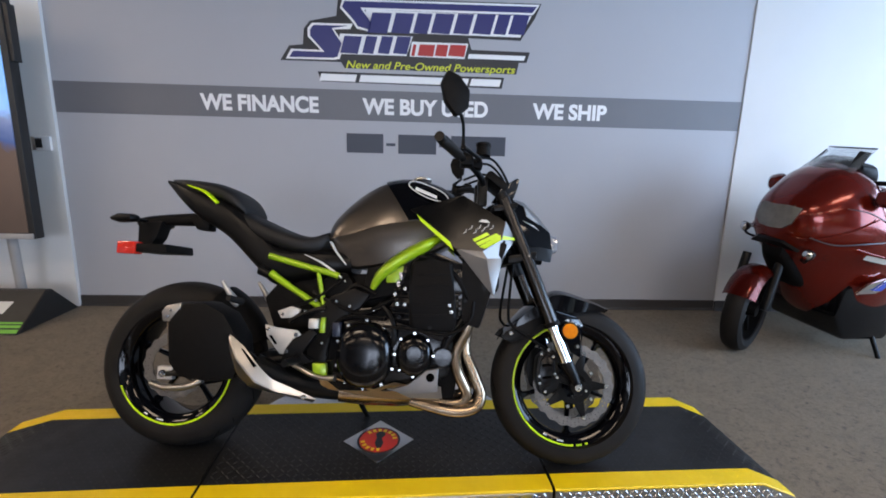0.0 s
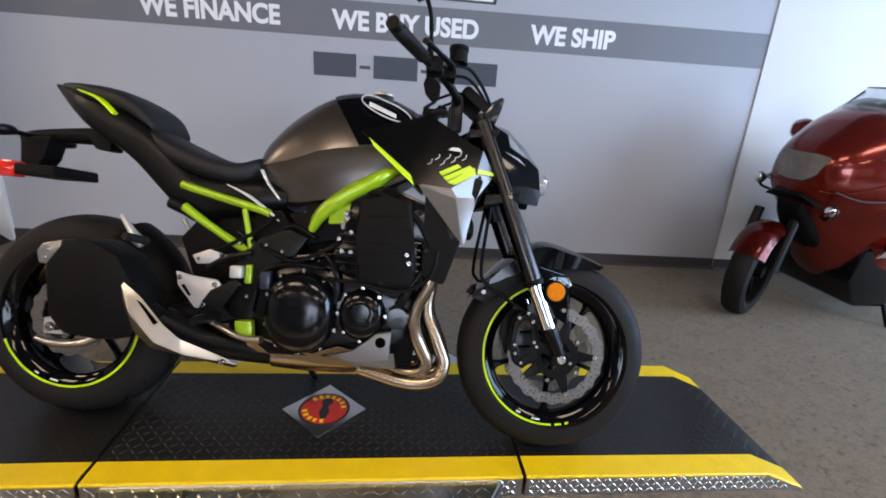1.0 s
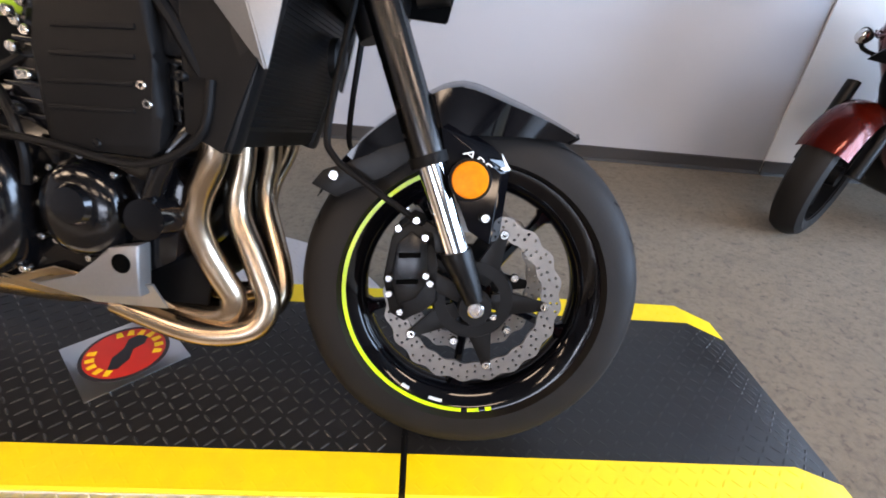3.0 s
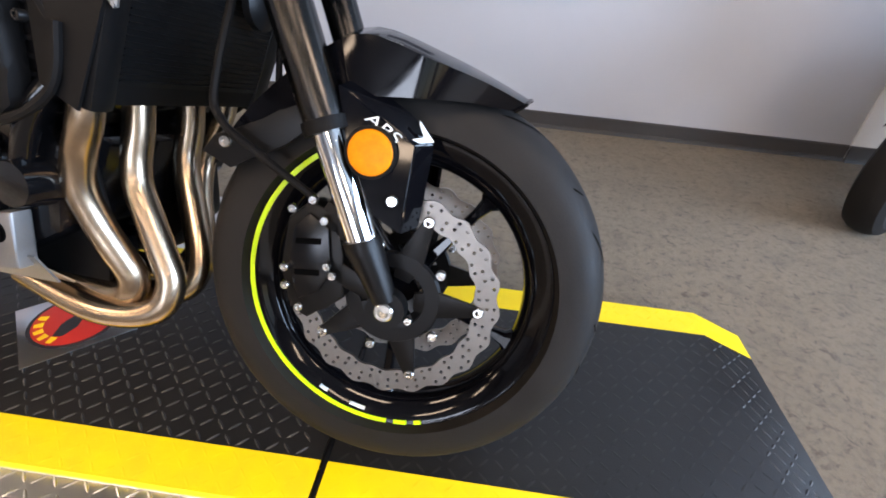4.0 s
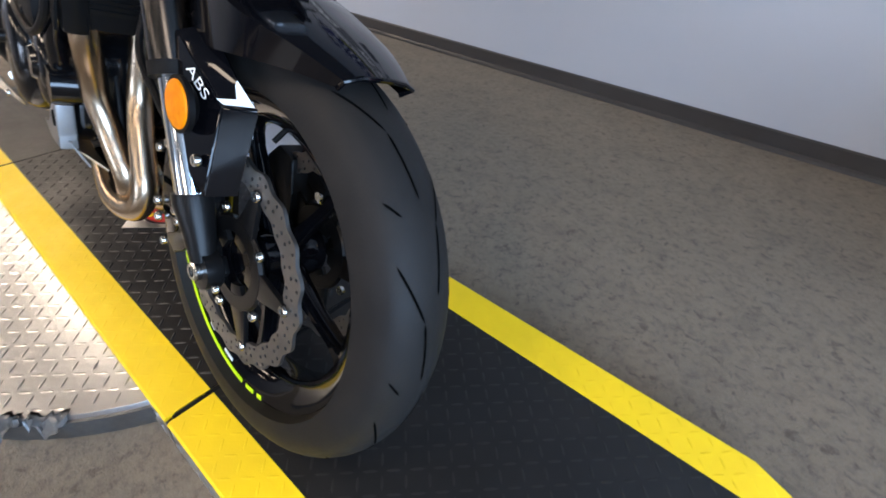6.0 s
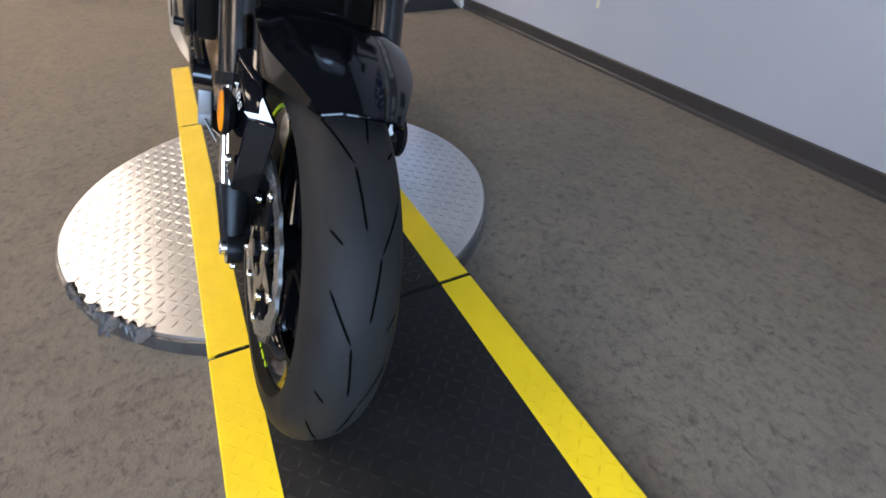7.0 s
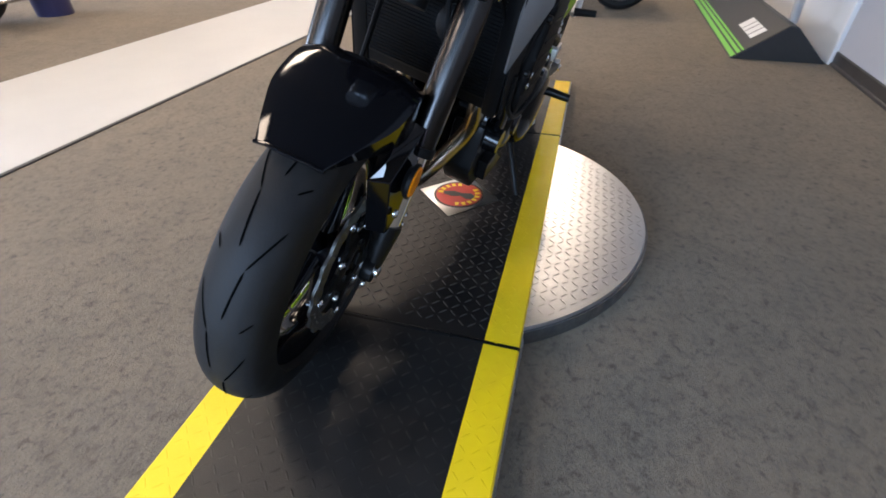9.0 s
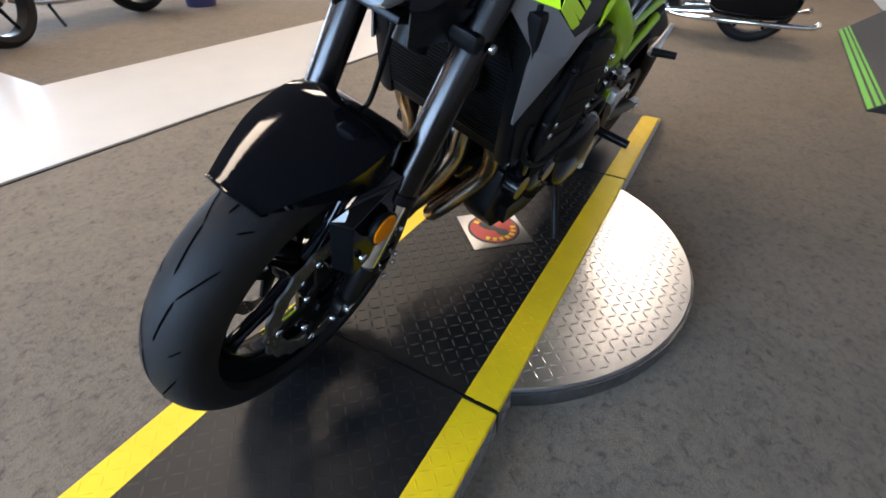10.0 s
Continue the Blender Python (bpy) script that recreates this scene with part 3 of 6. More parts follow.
# the square badge in the middle of the deck, set corner-on
badge = thing("deck_badge", pose(-0.008, -0.002, H + 0.0016, 0, 0, 45), "square silver badge with a round red emblem on the deck", "badge")
part("plate", slab([(-0.099, -0.099), (0.099, -0.099), (0.099, 0.099), (-0.099, 0.099)], 0.0, 0.0016, 0.0005, axis="z"), ALU, badge, "silver embossed plate")
part("rim_ring", lathe([(0, 0.0017), (0.086, 0.0017), (0.086, 0.0026), (0, 0.0026)], (0, 0, 0), 48, "z"), SIGN_BLACK, badge, "black round border")
part("face", lathe([(0, 0.0027), (0.078, 0.0027), (0.078, 0.0034), (0, 0.0034)], (0, 0, 0), 48, "z"), BADGE_RED, badge, "red round face")
bike_shape = slab([(-0.006, -0.055), (0.012, -0.05), (0.02, -0.02), (0.012, 0.01), (0.026, 0.03), (0.022, 0.052), (0.002, 0.058), (-0.014, 0.04), (-0.008, 0.01), (-0.016, -0.02)], 0.0036, 0.0042, 0, axis="z")
part("emblem", moved(bike_shape, pose(0, 0, 0, 0, 0, -45)), SIGN_BLACK, badge, "black emblem shape")
for a0, count in ((100, 5), (-82, 7)):
    for k in range(count):
        a = radians(a0 + 45 + k * 20)
        moved_bar = slab([(-0.007, -0.008), (0.007, -0.008), (0.005, 0.009), (-0.005, 0.009)], 0.0036, 0.0044, 0, axis="z")
        moved(moved_bar, Matrix.Translation((math.cos(a) * 0.064, math.sin(a) * 0.064, 0)) @ Matrix.Rotation(a - math.pi / 2, 4, "Z"))
        part("border_bar", moved_bar, BADGE_YELLOW, badge, "yellow bar of the border")

# crumpled tape on the turntable's edge
for n, (ang, span, reach, seed) in enumerate(((-40, 6, 0.026, 3), (-47, 6, 0.042, 7), (-53, 5, 0.022, 11), (-60, 9, 0.014, 15))):
    rnd = random.Random(seed)
    rings = []
    for k in range(10):
        t = k / 9
        a = radians(ang - span * t)
        inner, outer = rnd.uniform(-0.022, -0.002), reach * rnd.uniform(0.35, 1.0) * math.sin(math.pi * (0.12 + 0.76 * t))
        row = []
        for j in range(6):
            r = 0.627 + inner + (outer - inner) * j / 5
            z = 0.0565 if r < 0.624 else max(0.004, 0.057 - (r - 0.624) * rnd.uniform(0.5, 1.1))
            row.append((r * math.cos(a), r * math.sin(a), z + (rnd.uniform(-0.004, 0.006) if j > 1 else 0.0)))
        rings.append(row)
    bm = skin(bmesh.new(), rings, closed=False)
    bmesh.ops.solidify(bm, geom=list(bm.faces), thickness=0.0006)
    tape = thing("plastic_tape", pose(-0.004, -0.014, 0), "crumpled clear plastic tape stuck over the turntable's edge", "tape", "tape scraps")
    part("sheet", bm, TAPE, tape)


# ---- the motorcycle on the deck: x ahead from the front axle, y to its left, z up ----
LEAN, TURN = 16.0, -7.65
bike = thing("motorcycle", pose(0.7163, -0.1814, 0.0710, 0, 0, TURN) @ pose(0, 0, 0, -LEAN), "black sport motorcycle with lime green frame leaning on its stand", "motorcycle")

RAKE = radians(22.5)
AXIS = Vector((-math.sin(RAKE), 0, math.cos(RAKE)))
PIVOT = Vector((-0.062, 0, 0.353))
STEER = Matrix.Translation((-0.010, 0, 0)) @ Matrix.Translation(PIVOT) @ Matrix.Rotation(radians(5.7), 4, AXIS) @ Matrix.Translation(-PIVOT)


def steered(name, bm, material, parent, label=""):
    return part(name, moved(bm, STEER), material, parent, label)


def turned(n, make):
    """n copies of a mesh about the y axis, joined."""
    out = bmesh.new()
    for k in range(n):
        b = make()
        bmesh.ops.transform(b, matrix=Matrix.Rotation(2 * math.pi * k / n, 4, "Y"), verts=b.verts)
        me = bpy.data.meshes.new("one")
        b.to_mesh(me)
        b.free()
        out.from_mesh(me)
        bpy.data.meshes.remove(me)
    return out


def joined(*bms):
    out = bmesh.new()
    for b in bms:
        me = bpy.data.meshes.new("one")
        b.to_mesh(me)
        b.free()
        out.from_mesh(me)
        bpy.data.meshes.remove(me)
    return out


def refine(stations, k=4):
    """Smooth stations between the given ones."""
    pts = np.array(stations)
    out = []
    for i in range(len(pts) - 1):
        a, b, c, d = pts[max(i - 1, 0)], pts[i], pts[i + 1], pts[min(i + 2, len(pts) - 1)]
        for j in range(k):
            t = j / k
            out.append(tuple(0.5 * (2 * b + (c - a) * t + (2 * a - 5 * b + 4 * c - d) * t * t + (3 * b - a - 3 * c + d) * t ** 3)))
    return out + [tuple(pts[-1])]


def tyre_profile(R, w, bead, rim=0.226):
    pts = []
    for k in range(21):
        a = radians(-104 + 208 * k / 20)
        y, c = (w / 2) * math.sin(a), math.cos(a)
        if c > 0:
            r = R - 0.46 * w * (1 - c ** 0.85) - max(0, abs(math.sin(a)) - 0.92) * 0.1
        else:
            r = R - 0.46 * w - 0.008 + c * 0.12
        pts.append((max(r, rim - 0.002), y))
    e = bead
    return [(rim - 0.012, -e), (rim - 0.001, -e - 0.002)] + [p for p in pts if p[0] > rim] + [(rim - 0.001, e + 0.002), (rim - 0.012, e)]


def drilled_disc(r0, r1, y, thick, cells=60, waves=20, wave=0.0032, rings=3, hole=0.0026):
    """A petal brake disc with staggered rings of small holes cut through it."""
    bm = bmesh.new()
    for ring in range(rings):
        a, b = r0 + (r1 - r0) * ring / rings, r0 + (r1 - r0) * (ring + 1) / rings
        for k in range(cells):
            t0, t1 = 2 * math.pi * k / cells, 2 * math.pi * (k + 1) / cells

            def at(u, v):
                t = t0 + (t1 - t0) * u
                r = a + (b - a) * v
                if ring == rings - 1 and v > 0.99:
                    r += wave * math.cos(waves * t)
                if ring == 0 and v < 0.01:
                    r += 0.6 * wave * math.cos(waves * t)
                return (r * math.cos(t), y, r * math.sin(t))
            outer = [bm.verts.new(at(u, v)) for u, v in ((0, 0), (0.5, 0), (1, 0), (1, 0.5), (1, 1), (0.5, 1), (0, 1), (0, 0.5))]
            if (k + ring) % 3 == 0:
                bm.faces.new(outer)
                continue
            ru, rv = hole / ((t1 - t0) * (a + b) / 2), hole / (b - a)
            inner = [bm.verts.new(at(0.5 + ru * math.cos(q), 0.5 + rv * math.sin(q))) for q in [radians(-135 + 45 * i) for i in range(8)]]
            for i in range(8):
                bm.faces.new((outer[i], outer[(i + 1) % 8], inner[(i + 1) % 8], inner[i]))
    bmesh.ops.remove_doubles(bm, verts=bm.verts, dist=1e-5)
    bmesh.ops.recalc_face_normals(bm, faces=bm.faces)
    bmesh.ops.solidify(bm, geom=list(bm.faces), thickness=thick)
    return bm


def stripe_arc(r0, r1, y, a0, a1, steps=60):
    """A flat ring segment on the side of a rim."""
    bm = bmesh.new()
    rings = [[(r * math.cos(a), yy, r * math.sin(a)) for r, yy in ((r0, y), (r1, y), (r1, y + 0.0015), (r0, y + 0.0015))]
             for a in [radians(a0 + (a1 - a0) * k / steps) for k in range(steps + 1)]]
    return skin(bm, rings)


def wheel(name, R, w, front, place):
    rw = 0.041 if front else w * 0.465
    rim = lathe([(0.186, -rw + 0.026), (0.190, -rw + 0.016), (0.200, -rw + 0.010), (0.2145, -rw + 0.001), (0.2245, -rw - 0.001), (0.2265, -rw + 0.003), (0.214, -rw + 0.016), (0.206, -rw + 0.03), (0.206, rw - 0.03),
                 (0.214, rw - 0.016), (0.2265, rw - 0.003), (0.2245, rw + 0.001), (0.2145, rw - 0.001), (0.200, rw - 0.010), (0.190, rw - 0.016), (0.186, rw - 0.026), (0.184, 0.0)], (0, 0, 0), 80, closed=True)
    ob = part(name, place(rim), GLOSS, bike, "gloss black cast wheel with a lime rim stripe")
    part("tyre", place(lathe(tyre_profile(R, w, rw - 0.004), (0, 0, 0), 96, closed=True)), RUBBER, ob, "black road tyre with slick sides")
    hub = lathe([(0.014, -0.055), (0.036, -0.055), (0.040, -0.03), (0.032, 0), (0.040, 0.03), (0.036, 0.055), (0.014, 0.055)], (0, 0, 0), 32)
    part("hub", place(hub), GLOSS, ob)
    for k in range(5):
        # a slim cast spoke, deep at the hub and flared into the rim
        a = 2 * math.pi * k / 5 + radians(52 if front else 18)
        rows = []
        for r, half, deep in ((0.028, 0.017, 0.020), (0.06, 0.0105, 0.017), (0.11, 0.0075, 0.013), (0.155, 0.0075, 0.012), (0.176, 0.0105, 0.014), (0.192, 0.024, 0.016)):
            rows.append([(r * math.cos(a) - u * half * math.sin(a), v * deep, r * math.sin(a) + u * half * math.cos(a))
                         for u, v in ((1, 0.55), (0.55, 1), (-0.55, 1), (-1, 0.55), (-1, -0.55), (-0.55, -1), (0.55, -1), (1, -0.55))])
        part("spoke", place(skin(bmesh.new(), rows)), GLOSS, ob)
    arcs = ((112, 272), (275, 280.5), (283.5, 286.5)) if front else ((203, 352),)
    for a0, a1 in arcs:
        part("rim_stripe", place(stripe_arc(0.2165, 0.2235, -rw - 0.0026, a0, a1)), DECAL, ob, "lime rim stripe")
    for a0, a1 in ((255, 262), (240, 244), (100, 106)):
        part("rim_marking", place(stripe_arc(0.205, 0.211, -rw - 0.001, a0, a1, 6)), MARQUE, ob, "small white marking")
    part("valve", place(tube([(0.0, -0.01, 0.19), (0.0, -0.03, 0.17)], 0.004, 8, 1)), SATIN, ob)

    def tread_cut(points):
        """A black strip laid on the tread for a groove's shade, along (turn, across) from -1 to 1."""
        rows = []
        fine = np.linspace(0, len(points) - 1, 4 * len(points))
        knots = range(len(points))
        for q in fine:
            t, s = (float(np.interp(q, knots, [p[i] for p in points])) for i in (0, 1))
            width = min(1.0, 0.25 + 1.6 * min(q, len(points) - 1 - q))
            k = min(int(q), len(points) - 2)
            du, dv = (points[k + 1][0] - points[k][0]) * R, (points[k + 1][1] - points[k][1]) * w * 0.72
            size = 0.0014 * width / math.hypot(du, dv)
            row = []
            for sgn in (-1, 1):
                tt, ss = t - sgn * dv * size / R, s + sgn * du * size / (w * 0.72)
                aa = radians(90 * ss)
                rr = R - 0.46 * w * (1 - max(math.cos(aa), 0) ** 0.85) + 0.0007
                row.append((rr * math.cos(tt), (w / 2) * math.sin(aa), rr * math.sin(tt)))
            rows.append(row)
        return skin(bmesh.new(), rows, closed=False)
    cuts = bmesh.new()
    for k in range(9):
        t = 2 * math.pi * k / 9
        for side in (-1, 1):
            q = t + (0.35 if side > 0 else 0)
            for pts in ([(q + 0.05 * i, side * (0.05 + 0.02 * i)) for i in range(6)], [(q + 0.26 + 0.055 * i, side * (0.16 + 0.085 * i)) for i in range(5)],
                        [(q - 0.05 + 0.02 * i, side * (0.34 + 0.06 * i)) for i in range(4)]):
                b = tread_cut(pts)
                me = bpy.data.meshes.new("cut")
                b.to_mesh(me)
                b.free()
                cuts.from_mesh(me)
                bpy.data.meshes.remove(me)
    tagged(part("tread_pattern", place(cuts), RECESS_BLACK, ob, "black slanted strips drawn for the tread cuts"), kind="stuff")
    return ob


def at_front(bm):
    return moved(bm, STEER @ Matrix.Translation((0, 0, 0.300)))


def at_rear(bm):
    return moved(bm, Matrix.Translation((-1.508, 0, 0.312)))


front_wheel = wheel("front_wheel", 0.2985, 0.115, True, at_front)
rear_wheel = wheel("rear_wheel", 0.318, 0.180, False, at_rear)
for side in (-1, 1):
    y = side * 0.066
    disc = part("brake_disc", at_front(drilled_disc(0.116, 0.148, y, 0.005)), DISC, front_wheel, "drilled steel petal brake disc")
    carrier = lathe([(0.046, y - 0.004), (0.066, y - 0.004), (0.069, y), (0.066, y + 0.004), (0.046, y + 0.004)], (0, 0, 0), 40, closed=True)
    part("disc_carrier", at_front(carrier), SATIN, front_wheel)
    for k in range(5):
        arm = slab([(0.03, -0.012), (0.06, -0.020), (0.112, -0.009), (0.122, -0.008), (0.122, 0.008), (0.112, 0.009), (0.06, 0.020), (0.03, 0.012)], y - 0.0035, y + 0.0035, 0.001)
        part("carrier_arm", at_front(moved(arm, Matrix.Rotation(2 * math.pi * k / 5, 4, "Y"))), SATIN, front_wheel)
    for k in range(5):
        a = 2 * math.pi * k / 5 + radians(36)
        part("disc_bolt", at_front(boss((0.078 * math.cos(a), y + side * 0.003, 0.078 * math.sin(a)), 0.0075, side * 0.007)), BOLT, front_wheel)
        a += radians(-36)
        part("disc_button", at_front(boss((0.121 * math.cos(a), y + side * 0.002, 0.121 * math.sin(a)), 0.0085, side * 0.004)), BOLT, front_wheel)
part("brake_disc", at_rear(drilled_disc(0.088, 0.122, -0.085, 0.005, 48, 16)), DISC, rear_wheel, "drilled steel petal brake disc")
part("sprocket", at_rear(lathe([(0.07, 0.085), (0.10, 0.085), (0.103, 0.088), (0.10, 0.091), (0.07, 0.091)], (0, 0, 0), 44, closed=True)), SATIN, rear_wheel)

# fork
def along(s, y, ahead=0.0):
    """A point on a fork leg: s metres up from its foot."""
    p = Vector((-0.026, y, 0.352)) + AXIS * s
    return (p.x + ahead, p.y, p.z)


for side in (-1, 1):
    y = side * 0.107
    leg = part("fork_leg", moved(tube([along(0.19, y), along(0.21, y), along(0.42, y), along(0.44, y), along(0.68, y)], [0.0265, 0.027, 0.027, 0.026, 0.026], 24, 1), STEER), FORK, bike, "black upside-down fork leg")
    part("stanchion", moved(tube([along(0.03, y), along(0.20, y)], 0.0205, 24, 1), STEER), CHROME, leg, "chromed stanchion")
    part("dust_seal", moved(tube([along(0.176, y), along(0.192, y)], 0.030, 24, 1), STEER), PLASTIC, leg)
    foot = joined(tube([along(0.040, y), along(0.028, y), along(-0.01, y, 0.004), (-0.003, y, 0.31)], [0.0245, 0.025, 0.020, 0.016], 20, 2),
                  lathe([(0.0, -side * 0.014), (0.026, -side * 0.014), (0.028, -side * 0.01), (0.026, side * 0.008), (0.0, side * 0.008)], (0, y, 0.30), 24))
    part("fork_foot", moved(foot, STEER), SATIN, leg, "black cast fork foot")
    nut = lathe([(0.0, 0), (0.013, 0), (0.013, side * 0.007), (0.011, side * 0.009), (0.007, side * 0.009), (0.007, side * 0.001), (0, side * 0.001)], (0, y + side * 0.008, 0.30), 20)
    part("axle_nut", moved(nut, STEER), BOLT, leg, "bare steel axle end")
    part("pinch_bolt", moved(boss((0.031, y - side * 0.002, 0.288), 0.006, side * 0.006), STEER), BOLT, leg)
    # caliper behind the leg
    cal = slab([(-0.085, 0.285), (-0.06, 0.30), (-0.066, 0.36), (-0.075, 0.415), (-0.115, 0.425), (-0.142, 0.40), (-0.150, 0.33), (-0.135, 0.275), (-0.11, 0.262)], side * 0.052, side * 0.100, 0.004)
    caliper = steered("brake_caliper", cal, SATIN, bike, "black four-piston brake caliper")
    steered("caliper_rib", slab([(-0.095, 0.305), (-0.078, 0.335), (-0.085, 0.395), (-0.112, 0.412), (-0.132, 0.39), (-0.138, 0.335), (-0.122, 0.290)], side * 0.1005, side * 0.106, 0.003), SEMI, caliper, "raised caliper face")
    for cz in (0.325, 0.368):
        steered("caliper_slot", slab([(-0.128, cz), (-0.094, cz + 0.004), (-0.094, cz + 0.012), (-0.128, cz + 0.008)], side * 0.1062, side * 0.1072, 0), RECESS_BLACK, caliper)
    lug = slab([(-0.11, 0.40), (-0.03, 0.36), (-0.02, 0.385), (-0.09, 0.43)], side * 0.08, side * 0.10, 0.004)
    steered("mounting_lug", joined(lug, slab([(-0.10, 0.33), (-0.01, 0.295), (-0.01, 0.325), (-0.09, 0.36)], side * 0.08, side * 0.10, 0.004)), SATIN, caliper)
    for bx, bz in ((-0.132, 0.415), (-0.106, 0.43), (-0.09, 0.405), (-0.083, 0.345), (-0.075, 0.333), (-0.14, 0.335), (-0.138, 0.31), (-0.118, 0.282)):
        steered("bolt", boss((bx, side * 0.107, bz), 0.0062, side * 0.007), BOLT, caliper)
    hose = tube([(-0.112, side * 0.094, 0.43), (-0.135, side * 0.098, 0.445), (-0.185, side * 0.098, 0.474), (-0.238, side * 0.096, 0.510), (-0.252, side * 0.085, 0.56), (-0.23, side * 0.05, 0.75)], 0.0055, 8, 6)
    steered("brake_hose", hose, PLASTIC, caliper)
    # cover plate with the reflector
    T, U, F, R1 = ((x, side * y_, z) for x, y_, z in ((-0.074, 0.112, 0.566), (0.004, 0.090, 0.548), (0.031, 0.072, 0.514), (0.014, 0.105, 0.514)))
    R2, G, B1, B2 = ((x, side * y_, z) for x, y_, z in ((0.009, 0.117, 0.406), (0.026, 0.086, 0.412), (-0.026, 0.119, 0.424), (-0.066, 0.118, 0.505)))
    V = (-0.066, side * 0.082, 0.585)
    cover = facets([T, U, F, R1, R2, G, B1, B2, V], [(0, 3, 4, 6, 7), (0, 1, 2, 3), (3, 2, 5, 4), (0, 8, 1)], 0.005, 0.002)
    guard = steered("fork_cover", cover, GLOSS, bike, "gloss black fork cover")
    steered("cover_bolt", boss((-0.004, side * 0.1185, 0.446), 0.0075, side * 0.007), BOLT, guard)
    vT, vR1, vR2, vU, vF = (Vector(v) for v in (T, R1, R2, U, F))
    run = (vR1 - vT).normalized()
    out = run.cross(vR2 - vT).normalized()
    out = out if out.y * side > 0 else -out
    up = (-out).cross(run) * -1
    up = up if up.z > 0 else -up
    base = Matrix((run, -out, up)).transposed().to_4x4()
    centre = vT.lerp(vR1, 0.55) + (vR2 - vR1).normalized() * 0.0085 + out * 0.0045
    if side < 0:
        mark = lettering("ABS", -0.024, 0.024, -0.0065, 0.0065, 0.0, MARQUE, guard, "abs_lettering", 0.15, 0.0)
        mark.data.transform(STEER @ Matrix.Translation(centre) @ base)
    lift = Vector((0.002, side * 0.004, 0.0035))
    flash = facets([tuple(p + lift) for p in (vU.lerp(vF, 0.25), vF.lerp(vU, 0.06), vR1.lerp(vF, 0.12), vR1.lerp(vT, 0.07), vR1.lerp(vF, 0.5).lerp(vU, 0.20), vU.lerp(vF, 0.30).lerp(vR1, 0.16))], [(0, 1, 4, 5), (1, 2, 3, 4)] if side < 0 else [(0, 1, 4, 5)], 0.001, 0)
    steered("flash", flash, MARQUE, guard, "white flash")
    lens = lathe([(0, 0), (0.0258, 0), (0.0272, side * 0.004), (0.0258, side * 0.006), (0.020, side * 0.007), (0, side * 0.0074)], (-0.034, side * 0.127, 0.500), 32)
    refl = steered("reflector", lens, ORANGE, bike, "round amber reflector")
    steered("reflector_cup", lathe([(0, -side * 0.012), (0.020, -side * 0.012), (0.0315, -side * 0.003), (0.0315, side * 0.003), (0.0300, side * 0.0035), (0.0, side * 0.003)], (-0.034, side * 0.127, 0.500), 28), PLASTIC, refl)

# front mudguard
def mudguard(a0, a1, r, half, drop, steps=18, nose=0.0, tail=0.0):
    """An arched guard round the wheel; its ends are drawn to a point by nose and tail."""
    rows = []
    for k in range(steps + 1):
        a = radians(a0 + (a1 - a0) * k / steps)
        row = []
        for j in range(13):
            s = -1 + j / 6
            edge = abs(s) ** 1.5
            aa = a + radians((nose * edge if k < steps * 0.35 else 0) * (1 - k / (steps * 0.35)) if k < steps * 0.35 else 0)
            rr = r - drop * abs(s) ** 3.0 + 0.004 * math.cos(s * math.pi)
            row.append((rr * math.cos(aa), half * s * (1 - 0.10 * (1 - k / steps)), rr * math.sin(aa)))
        rows.append(row)
    bm = skin(bmesh.new(), rows, closed=False)
    bmesh.ops.recalc_face_normals(bm, faces=bm.faces)
    bmesh.ops.solidify(bm, geom=list(bm.faces), thickness=0.004)
    return bm


guard_rows = []
for x, half, edge, top, dx, low in ((0.137, 0.048, 0.580, 0.588, -0.014, 0.570), (0.085, 0.072, 0.597, 0.609, -0.01, 0.572), (0.02, 0.097, 0.612, 0.631, -0.012, 0.568), (-0.06, 0.100, 0.630, 0.650, -0.01, 0.560),
                                    (-0.12, 0.088, 0.606, 0.624, -0.015, 0.545), (-0.18, 0.080, 0.560, 0.577, -0.02, 0.512), (-0.230, 0.074, 0.508, 0.524, -0.012, 0.474), (-0.262, 0.070, 0.458, 0.472, -0.005, 0.444)):
    row = [(x + dx, -half + 0.004, low), (x, -half, edge), (x + 0.004, -half * 0.62, edge + (top - edge) * 0.75), (x + 0.008, 0, top)]
    guard_rows.append(row + [(p[0], -p[1], p[2]) for p in reversed(row[:-1])])
flat_rows = np.array(guard_rows).reshape(len(guard_rows), -1)
guard_rows = [[tuple(q) for q in np.array(r).reshape(-1, 3)] for r in refine(flat_rows, 4)]
bm = skin(bmesh.new(), guard_rows, closed=False)
bmesh.ops.recalc_face_normals(bm, faces=bm.faces)
bmesh.ops.solidify(bm, geom=list(bm.faces), thickness=0.004)
guard_front = steered("front_mudguard", bm, GLOSS, bike, "gloss black beak-shaped front mudguard")
steered("guard_lip", tube(guard_rows[0], 0.0028, 8, 1), GLOSS, guard_front)
for side in (-1, 1):
    stay = slab([(-0.275, 0.465), (-0.258, 0.488), (-0.19, 0.518), (-0.10, 0.578), (-0.07, 0.562), (-0.16, 0.488), (-0.235, 0.448)], side * 0.074, side * 0.080, 0.002)
    steered("guard_side", stay, SATIN, guard_front)
    steered("stay_bolt", boss((-0.240, side * 0.080, 0.482), 0.009, side * 0.006), BOLT, guard_front)

